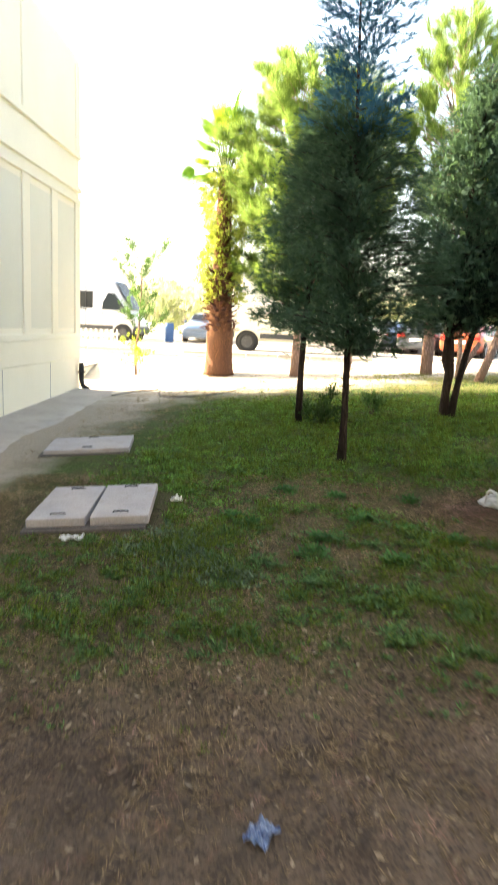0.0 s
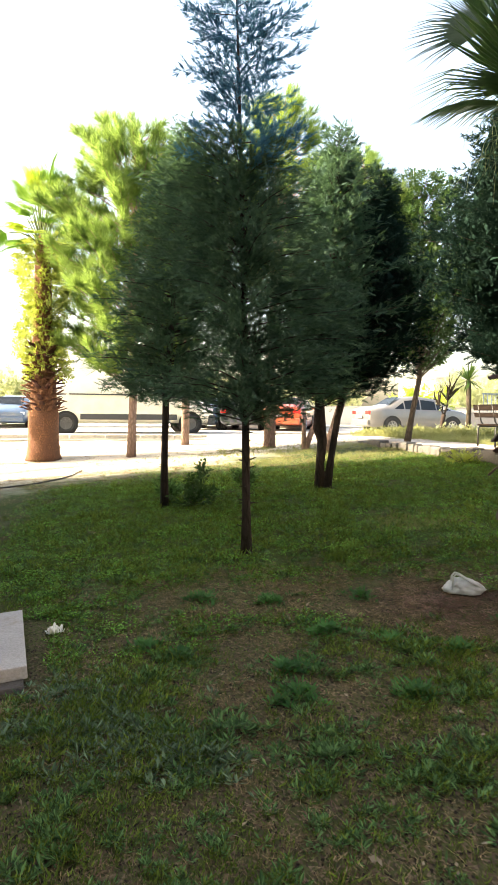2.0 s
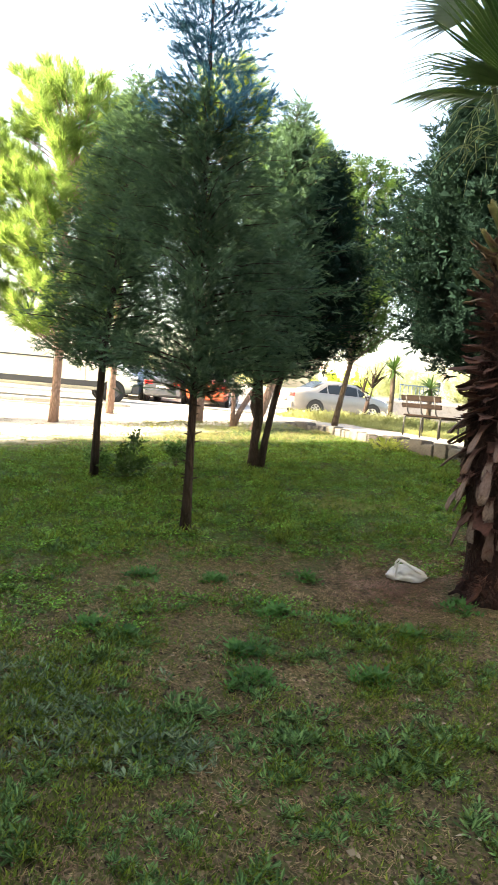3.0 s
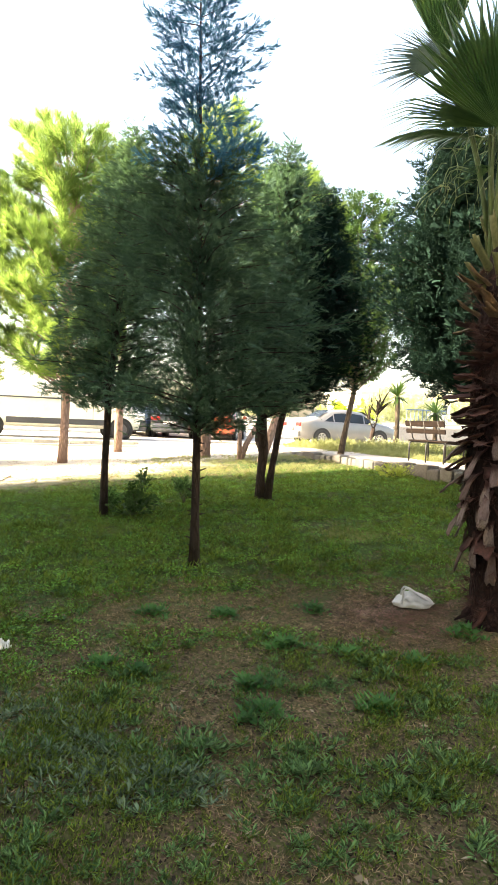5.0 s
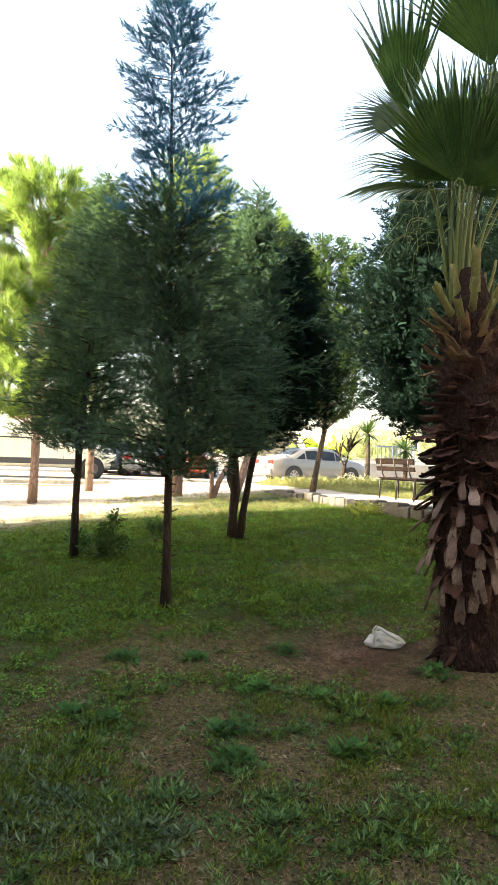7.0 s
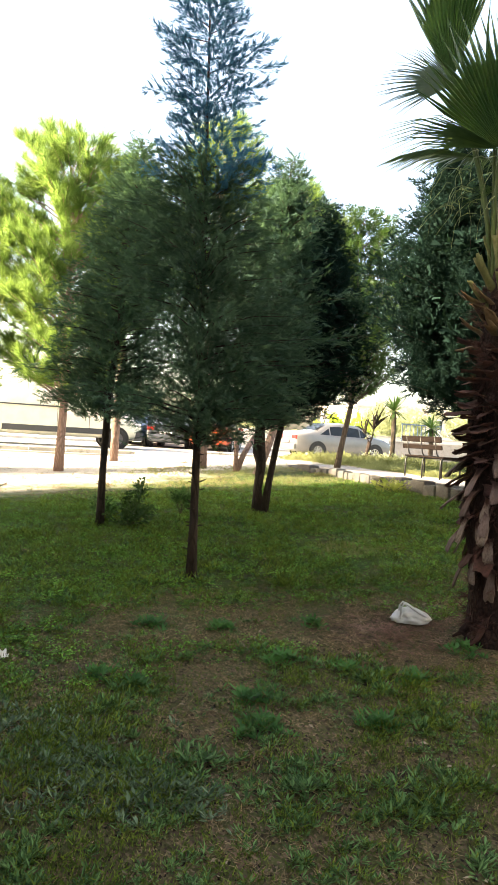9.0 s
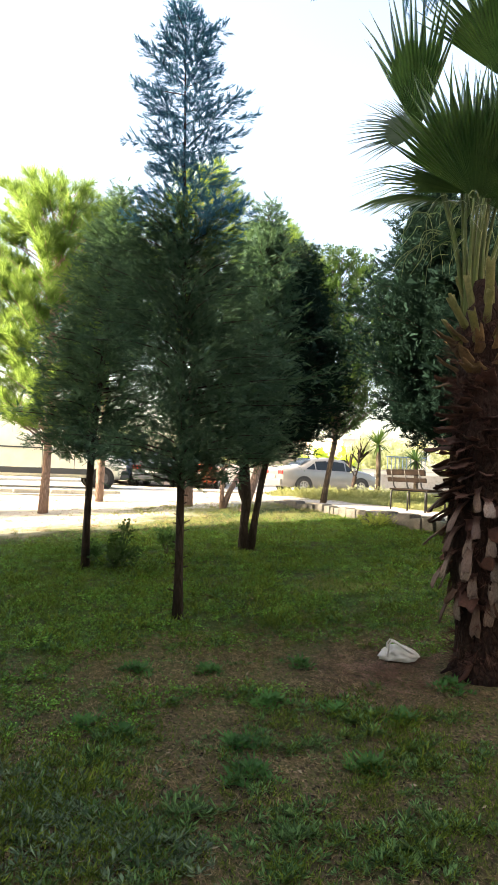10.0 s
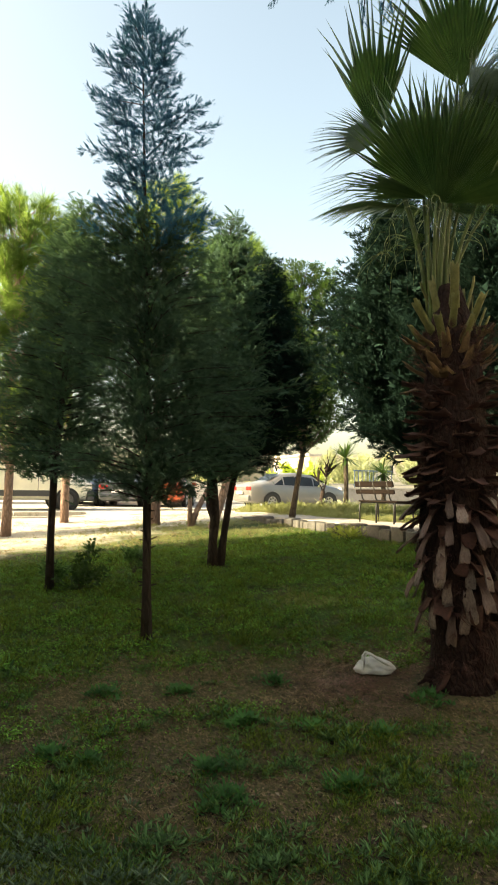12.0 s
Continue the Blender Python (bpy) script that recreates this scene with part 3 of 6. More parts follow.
            a = axis(h)
            d = np.array([math.cos(az), math.sin(az), g.uniform(-0.1, 0.5)])
            part("twig_stub", tube(bmesh.new(), [a, a + d * (g.uniform(0.02, 0.06) + 0.035)], [0.010, 0.004], 5), bark_mat, t)
    return t

# ---------- ground, road, building ----------
def build_ground():
    xs = np.concatenate([np.linspace(-900, -60, 8), np.linspace(-45, -9, 9), np.arange(-7.5, 11.0, 0.16), np.linspace(12, 45, 12), np.linspace(60, 900, 8)])
    ys = np.concatenate([np.linspace(-900, -30, 8), np.linspace(-20, -3, 6), np.arange(-2.0, 20.8, 0.16), np.arange(20.86, 21.2, 0.07), np.linspace(23, 60, 10), np.linspace(90, 900, 8)])
    verts = [(x, y, ground_z(x, y)) for y in ys for x in xs]
    w = len(xs)
    faces = [(j * w + i, j * w + i + 1, (j + 1) * w + i + 1, (j + 1) * w + i) for j in range(len(ys) - 1) for i in range(w - 1)]
    ob = new("ground", raw_mesh("ground", verts, faces, M_GROUND, True))
    tagged(ob, "patchy brown earth of a shaded lawn with pale sandy verge", "ground", "", "structure")


build_ground()

road = tagged(new("road", bm_mesh("road", boxed((-120, KERB_Y + 0.16, ROAD_Z - 0.3), (120, 33.5, ROAD_Z)), M_ASPHALT)),
              "sunlit pale grey asphalt road with parked vehicles", "road", "", "structure")
far_lot = tagged(new("pavement", bm_mesh("pavement", boxed((-120, 33.5, ROAD_Z - 0.3), (120, 37.5, ROAD_Z + 0.12), 0.02), M_CONC)),
                 "sunlit concrete pavement beyond the road", "pavement", "", "structure")

# kerb of single stones along the road
kerb = thing("kerb", pose(0, KERB_Y, 0), "pale weathered concrete kerb stones along the road edge", "kerb", "", "structure")
kerb_mesh = bm_mesh("kerb_stone", boxed((-0.485, -0.07, -0.25), (0.485, 0.08, 0.0), 0.015), M_CONC)
for i in range(-14, 18):
    if i in (-3, 4, 5):
        continue
    x = i * 1.0
    z = max(ground_z(x, KERB_Y - 0.4) + 0.07, ROAD_Z + 0.10)
    part("kerb_stone", kerb_mesh, None, kerb, m=pose(x, 0.02 * math.sin(i * 1.7), z, 0, 0, 0.8 * math.sin(i * 2.1)))

# the building: precast cream panels with recessed fields, a string course and a parapet
B_END, B_X, B_TURN = 14.32, -3.93, -1.4


def build_building():
    w = thing("building_wall", pose(B_X, B_END, 0, 0, 0, B_TURN), "cream rendered panel wall of a building with recessed fields", "building", "", "structure")
    z0 = 0.05
    # core wall and return wall
    part("wall_core", boxed((-9.0, -30.0, -0.8), (-0.035, -0.002, 6.62)), M_WALL, w)
    # Unseen block added on top to keep the sun off the cypress.
    part("upper_storey", boxed((-8.0, -30.0, 6.62), (-0.12, -5.6, 11.5)), M_WALL, w)
    part("parapet", boxed((-9.1, -30.0, 6.62), (-0.05, 0.05, 6.80), 0.01), M_WALL, w, "thin projecting cream parapet cap")
    part("plinth", boxed((-0.12, -30.0, -0.8), (-0.004, 0.0, 0.80), 0.012), M_WALL, w)
    part("string_course", boxed((-0.12, -30.0, 1.22), (0.012, 0.01, 1.32), 0.008), M_WALL, w)
    part("string_course", boxed((-0.12, -30.0, 0.80), (0.0, 0.0, 1.22)), M_WALL, w)
    for z in (3.95, 4.18, 4.84):
        part("band", boxed((-0.12, -30.0, z), (0.018, 0.006, z + 0.10), 0.008), M_WALL, w)
    bay = 1.42
    panel = bm_mesh("pier", boxed((-0.12, -0.16, 1.32), (-0.002, 0.16, 3.95), 0.008), M_WALL)
    upper = bm_mesh("upper_pier", boxed((-0.12, -0.12, 4.94), (-0.002, 0.12, 6.62), 0.008), M_WALL)
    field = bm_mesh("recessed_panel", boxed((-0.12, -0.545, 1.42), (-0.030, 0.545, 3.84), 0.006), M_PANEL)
    for i in range(20):
        part("pier", panel, None, w, m=pose(0, -0.16 - i * bay, 0))
        part("upper_pier", upper, None, w, m=pose(0, -0.13 - i * bay * 2, 0))
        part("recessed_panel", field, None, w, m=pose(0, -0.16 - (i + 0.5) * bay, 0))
    joint = bm_mesh("panel_joint", boxed((-0.12, -0.01, 0.0), (-0.0005, 0.01, 0.78)), M_CONC)
    for i in range(10):
        part("panel_joint", joint, None, w, m=pose(0, -1.9 - i * 2.2, 0))
    return w


build_building()

# unseen walls added behind and beside the path to cut skylight and set bounce
tagged(new("wall_behind", bm_mesh("wall_behind", boxed((-4.4, -7.0, -0.6), (16.0, -6.6, 11.0)), M_WALL)), "unseen plain cream wall added to block skylight and bounce light", "wall", "", "structure")
tagged(new("wall_side", bm_mesh("wall_side", boxed((12.0, -6.6, -0.6), (12.4, 7.0, 8.0)), M_APRON)), "unseen plain concrete wall added to block skylight", "wall", "", "structure")

# concrete apron along the wall
def build_apron():
    bm = bmesh.new()
    n = 40
    rows = []
    for i in range(n + 1):
        y = -8 + 22.0 * i / n
        x0 = B_X + (B_END - y) * math.tan(radians(B_TURN)) - 0.02
        row = []
        for dx, dz in ((0.0, 0.06), (0.35, 0.05), (0.70, 0.045), (1.05, 0.035), (1.10, -0.12)):
            x = x0 + dx * (1 + 0.05 * noise.noise(Vector((0, y * 0.7, 0))))
            row.append(bm.verts.new((x, y, ground_z(x0 + 0.55, y) + dz - 0.01)))
        rows.append(row)
    for a, b in zip(rows, rows[1:]):
        for k in range(4):
            bm.faces.new((a[k], a[k + 1], b[k + 1], b[k]))
    ob = new("pavement_apron", bm_mesh("pavement_apron", bm, M_APRON, True))
    tagged(ob, "grey worn concrete apron along the foot of the wall", "pavement", "", "structure")


build_apron()

# raised terrace with a rough stone edge, on which the bench stands
TER_Z = 0.90
def build_terrace():
    bm = bmesh.new()
    box(bm, (6.24, 8.2, -0.2), (9.2, 15.6, TER_Z - 0.02), 0.02)
    tagged(new("terrace", bm_mesh("terrace", bm, M_APRON)), "raised pale paved terrace behind the lawn", "terrace", "", "structure")
    w = thing("stone_edging", pose(6.12, 0, 0), "low rough stone edging holding the raised terrace", "retaining wall", "", "structure")
    y = 8.2
    g = random.Random(4)
    while y < 15.5:
        ln = g.uniform(0.16, 0.38)
        top = TER_Z - g.uniform(-0.01, 0.07)
        bm = boxed((-0.12, 0.012, -0.3), (0.13, ln - 0.012, 0.0), 0.035, 2)
        for v in bm.verts:
            v.co += Vector([0.02 * noise.noise(v.co * 7 + Vector((y, k * 9, 0))) for k in range(3)])
        part("stone", bm, M_STONE, w, m=pose(0.03 * math.sin(y * 3), y, top, 0, 0, g.uniform(-4, 4)), shade=False)
        y += ln


build_terrace()

# low beige wall and steps past the building's corner
lw = thing("low_wall", pose(-4.6, 16.4, 0.0, 0, 0, 2.0), "low cream concrete wall past the corner of the building", "wall", "", "structure")
part("wall_body", boxed((-0.12, 0.0, -0.2), (0.12, 3.6, 0.40), 0.015), M_WALL, lw)
part("coping", boxed((-0.15, -0.03, 0.40), (0.15, 3.63, 0.46), 0.012), M_CONC, lw)
for k, (x0, x1, y, zt) in enumerate(((-4.3, -2.2, 17.4, 0.30), (-4.3, 0.2, 18.6, 0.44), (-4.6, 3.2, 19.6, 0.72))):
    st = tagged(new("edging_strip", bm_mesh("edging_strip", boxed((x0, y, zt - 0.4), (x1, y + 0.16, zt), 0.015), M_CONC)),
                "low sun-bleached concrete edging strip across the sandy verge", "edging", "edging strips", "structure")

# plain wall that closes the far side of the road
fw = thing("boundary_wall", pose(0, 37.6, ROAD_Z), "pale plastered boundary wall beyond the road", "wall", "", "structure")
part("wall_body", boxed((1.5, 0, -0.3), (60, 0.2, 1.15)), M_PLASTER, fw)
part("coping", boxed((1.4, -0.04, 1.15), (60, 0.24, 1.22), 0.012), M_CONC, fw)
part("wall_body", boxed((-60, 0, -0.3), (-6.5, 0.2, 0.9)), M_PLASTER, fw)

gw = thing("low_wall", pose(16.2, 26.6, ROAD_Z, 0, 0, -4), "low grey concrete block wall beside the parked saloon", "wall", "", "structure")
part("wall_body", boxed((0, 0, -0.2), (6.5, 0.2, 0.86), 0.01), M_APRON, gw)
part("coping", boxed((-0.04, -0.03, 0.86), (6.54, 0.23, 0.92), 0.01), M_CONC, gw)

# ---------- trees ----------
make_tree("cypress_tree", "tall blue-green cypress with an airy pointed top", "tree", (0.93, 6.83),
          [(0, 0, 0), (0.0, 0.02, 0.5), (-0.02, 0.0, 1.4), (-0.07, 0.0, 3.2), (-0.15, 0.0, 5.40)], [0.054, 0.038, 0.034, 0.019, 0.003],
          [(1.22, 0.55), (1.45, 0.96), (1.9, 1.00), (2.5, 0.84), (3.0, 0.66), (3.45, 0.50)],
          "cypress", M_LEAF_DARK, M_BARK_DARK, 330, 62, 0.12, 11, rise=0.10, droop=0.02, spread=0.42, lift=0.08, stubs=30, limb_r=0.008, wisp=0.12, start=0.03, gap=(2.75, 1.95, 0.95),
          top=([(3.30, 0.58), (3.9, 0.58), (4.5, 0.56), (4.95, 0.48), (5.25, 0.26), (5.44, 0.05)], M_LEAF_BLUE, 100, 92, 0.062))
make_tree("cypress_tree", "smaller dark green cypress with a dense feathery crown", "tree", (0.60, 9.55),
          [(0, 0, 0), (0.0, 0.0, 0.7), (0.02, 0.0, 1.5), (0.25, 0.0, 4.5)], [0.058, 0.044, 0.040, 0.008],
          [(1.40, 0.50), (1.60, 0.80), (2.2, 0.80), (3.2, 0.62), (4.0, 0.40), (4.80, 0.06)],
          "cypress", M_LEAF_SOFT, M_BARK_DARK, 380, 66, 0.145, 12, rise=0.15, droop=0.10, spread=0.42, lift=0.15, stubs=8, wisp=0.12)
make_tree("juniper_tree", "dark conifer with forked leaning trunks", "tree", (2.80, 9.81),
          [(0, 0, 0), (-0.02, 0.0, 0.35), (0.015, 0.0, 0.68), (-0.03, 0.0, 0.86), (-0.03, 0.02, 1.5), (0.2, 0.0, 4.8)], [0.085, 0.060, 0.066, 0.082, 0.047, 0.01],
          [(1.20, 0.5), (1.5, 0.84), (2.4, 0.95), (3.3, 0.78), (4.2, 0.52), (4.95, 0.10)],
          "cypress", M_LEAF_DARK, M_BARK_DARK, 330, 46, 0.15, 13, rise=0.14, spread=0.46, lift=0.15, stubs=8, wisp=0.12, core=3000)
make_tree("juniper_tree", "shade-darkened conifer on a trunk that leans away from its twin", "tree", (2.865, 9.75),
          [(0, 0, 0), (0.07, 0.03, 0.45), (0.18, 0.08, 1.0), (0.35, 0.15, 1.6), (0.85, 0.4, 2.6), (0.95, 0.45, 4.4)], [0.066, 0.050, 0.046, 0.043, 0.035, 0.008],
          [(1.35, 0.60), (1.7, 0.92), (2.5, 1.0), (3.2, 0.72), (3.9, 0.34), (4.6, 0.10)],
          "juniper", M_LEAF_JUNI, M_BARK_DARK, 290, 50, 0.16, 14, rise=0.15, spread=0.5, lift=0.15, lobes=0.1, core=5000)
make_tree("juniper_tree", "dense shade-darkened green juniper with a broad lumpy crown", "tree", (5.02, 8.16),
          [(0, 0, 0), (0.0, 0.0, 0.7), (0.0, 0.05, 1.6), (-0.30, 0.1, 4.5)], [0.07, 0.055, 0.05, 0.01],
          [(1.38, 0.60), (1.65, 1.10), (2.4, 1.36), (3.2, 1.18), (3.9, 0.84), (4.4, 0.48), (4.85, 0.10)],
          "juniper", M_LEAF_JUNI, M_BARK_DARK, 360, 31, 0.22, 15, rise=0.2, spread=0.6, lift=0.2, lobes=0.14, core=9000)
make_tree("juniper_tree", "shade-darkened juniper hidden behind the fan palm", "tree", (5.75, 7.20),
          [(0, 0, 0), (0.0, 0.0, 0.7), (0.0, 0.05, 1.6), (0.0, 0.0, 4.6)], [0.07, 0.055, 0.05, 0.01],
          [(1.25, 0.7), (1.6, 1.25), (2.6, 1.45), (3.6, 1.35), (4.4, 0.95), (5.1, 0.15)],
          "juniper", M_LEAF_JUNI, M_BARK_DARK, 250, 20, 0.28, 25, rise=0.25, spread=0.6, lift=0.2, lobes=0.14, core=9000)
make_tree("pine_tree", "sunlit pine with bright yellow-green needle tufts", "tree", (0.82, 16.30),
          [(0, 0, 0), (0.02, 0.0, 0.9), (0.05, 0.0, 2.0), (0.0, 0.0, 4.4), (0.1, 0.0, 6.9)], [0.108, 0.086, 0.080, 0.065, 0.015],
          [(1.7, 0.8), (2.2, 1.35), (3.6, 1.65), (5.2, 1.65), (6.3, 1.35), (7.1, 0.6)],
          "pine", M_LEAF_PINE, M_BARK_PINE, 250, 13, 0.42, 16, rise=0.40, spread=0.5, lift=0.6, limb_r=0.020, start=0.40, stubs=6, lobes=0.2)
make_tree("pine_tree", "sunlit pine behind the cypresses with pale bark", "tree", (2.33, 18.0),
          [(0, 0, 0), (0.0, 0.0, 0.9), (0.05, 0.0, 2.2), (0.0, 0.0, 5.0), (0.0, 0.0, 6.8)], [0.120, 0.096, 0.090, 0.065, 0.015],
          [(3.4, 0.6), (4.2, 1.1), (5.4, 1.2), (6.5, 0.8), (7.2, 0.3)],
          "pine", M_LEAF_PINE, M_BARK_PINE, 110, 13, 0.36, 17, rise=0.5, spread=0.45, lift=0.9, limb_r=0.022, start=0.55, lobes=0.15)
make_tree("pine_tree", "pine with a slim lit top rising behind the cypress", "tree", (4.0, 16.1),
          [(0, 0, 0), (0.0, 0.0, 0.9), (0.0, 0.0, 2.2), (0.15, 0.0, 5.0), (0.25, 0.0, 7.5)], [0.155, 0.125, 0.115, 0.07, 0.015],
          [(3.6, 0.6), (4.8, 1.2), (6.0, 1.25), (7.2, 0.85), (8.0, 0.25)],
          "pine", M_LEAF_PINE, M_BARK_PINE, 140, 13, 0.40, 18, rise=0.5, spread=0.45, lift=0.9, limb_r=0.022, start=0.55, lobes=0.15)
make_tree("pine_tree", "pine leaning to one side with a rounded lit top", "tree", (4.75, 14.5),
          [(0, 0, 0), (0.2, 0.05, 0.5), (0.5, 0.1, 1.4), (0.8, 0.1, 3.0), (0.85, 0.1, 5.6)], [0.11, 0.09, 0.085, 0.06, 0.015],
          [(2.0, 0.7), (3.0, 1.2), (4.0, 1.25), (5.0, 0.95), (5.8, 0.55), (6.3, 0.2)],
          "pine", M_LEAF_PINE, M_BARK_PINE, 210, 13, 0.33, 19, rise=0.5, spread=0.5, lift=0.8, limb_r=0.020, start=0.5, lobes=0.15)
make_tree("broadleaf_tree", "slim leafy tree with a knotty leaning trunk", "tree", (6.45, 14.1),
          [(0, 0, 0), (0.12, 0.0, 0.7), (0.28, 0.0, 1.5), (0.32, 0.0, 2.2), (0.30, 0.0, 5.0)], [0.08, 0.06, 0.062, 0.05, 0.01],
          [(1.7, 0.5), (2.3, 1.2), (3.4, 1.45), (4.5, 1.25), (5.2, 0.85), (5.7, 0.25)],
          "broad", M_LEAF_OLIVE, M_BARK_GREY, 200, 17, 0.23, 20, rise=0.6, spread=0.6, lift=0.3, limb_r=0.014, start=0.2)


# ---------- palms ----------
def fan_leaf_mesh(name, material, radius=0.95, segs=34, spread=205, join=0.55, droop=0.25, seed=0):
    """A pleated fan blade from its hub at the origin, growing along x, z its upper face."""
    g = np.random.default_rng(seed)
    bm = bmesh.new()
    for i in range(segs):
        a0 = radians(-spread / 2 + spread * i / segs)
        a1 = radians(-spread / 2 + spread * (i + 1) / segs)
        am = (a0 + a1) / 2
        side = abs(am) / radians(spread / 2)
        R = radius * (1 - 0.28 * side ** 2) * g.uniform(0.92, 1.05)
        rows = []
        sway = g.normal() * 0.05
        sag = g.uniform(0, 0.12)
        for k, u in enumerate((0.004, 0.25, join, 0.5 + join / 2, 1.0)):
            r = R * u
            dz = -droop * R * max(0, u - 0.45) ** 2 * 2.0 + 0.10 * R * (1 - math.cos(am)) * u
            if u > join:
                wa = (a1 - a0) / 2 * (join / u) * (1.0 - (u - join) / (1.0 - join)) * 0.9
                dz -= sag * R * (u - join)
            else:
                wa = (a1 - a0) / 2
            pl = 1.0 * r * wa
            am2 = am + sway * max(0.0, u - join) / (1 - join)
            rows.append([bm.verts.new((r * math.cos(am2 - wa), r * math.sin(am2 - wa), dz - pl)),
                         bm.verts.new((r * math.cos(am2), r * math.sin(am2), dz + pl)),
                         bm.verts.new((r * math.cos(am2 + wa), r * math.sin(am2 + wa), dz - pl))])
        for a, b in zip(rows, rows[1:]):
            bm.faces.new((a[0], a[1], b[1], b[0]))
            bm.faces.new((a[1], a[2], b[2], b[1]))
    me = bpy.data.meshes.new(name)
    bm.to_mesh(me)
    bm.free()
    me.materials.append(material)
    return me


def frame_to(d, n):
    """A turn that carries x to d and z near n."""
    x = Vector(d).normalized()
    y = Vector(n).cross(x).normalized()
    z = x.cross(y)
    return Matrix((x, y, z)).transposed().to_4x4()


def boot_mesh(name, material, length, w0, w1, curl=0.25, thick=0.025, seed=0, neck=0.0, rag=0.05):
    """An old leaf base: a trough-shaped stub, narrow in the middle, split at its end; x outward, z up."""
    g = random.Random(seed)
    bm = bmesh.new()
    n = 6
    top, bot = [], []
    for i in range(n):
        u = i / (n - 1)
        w = (w0 + (w1 - w0) * u - neck * math.sin(math.pi * min(1.0, u * 1.25))) * (1 + 0.06 * g.uniform(-1, 1))
        z = -curl * length * u * u
        rt, rb = [], []
        for k in range(5):
            s = -1 + k / 2
            cup = 0.22 * w * s * s
            e = rag * length * g.uniform(-1, 1) if i == n - 1 else 0.0
            z += rag * 0.10 * length * g.uniform(-1, 1) * u
            rt.append(bm.verts.new((length * u + e, s * w, z + cup)))
            rb.append(bm.verts.new((length * u + e, s * w * 0.95, z + cup - thick * (1.1 - 0.6 * u))))
        top.append(rt)
        bot.append(rb)
    for i in range(n - 1):
        for k in range(4):
            bm.faces.new((top[i][k], top[i + 1][k], top[i + 1][k + 1], top[i][k + 1]))
            bm.faces.new((bot[i][k], bot[i][k + 1], bot[i + 1][k + 1], bot[i + 1][k]))
        bm.faces.new((top[i][0], bot[i][0], bot[i + 1][0], top[i + 1][0]))
        bm.faces.new((top[i][4], top[i + 1][4], bot[i + 1][4], bot[i][4]))
    for k in range(4):
        bm.faces.new((top[-1][k], bot[-1][k], bot[-1][k + 1], top[-1][k + 1]))
    return bm_mesh(name, bm, material, True)


def petiole_mesh(name, a, b, sag, r0=0.017, r1=0.009):
    a, b = Vector(a), Vector(b)
    bm = bmesh.new()
    pts = []
    c = a.lerp(b, 0.45) + Vector(sag)
    for i in range(7):
        u = i / 6
        pts.append(a * (1 - u) ** 2 + c * (2 * u * (1 - u)) + b * u * u)
    tube(bm, pts, [r0 + (r1 - r0) * i / 6 for i in range(7)], 6)
    return bm_mesh(name, bm, M_PETIOLE, True)


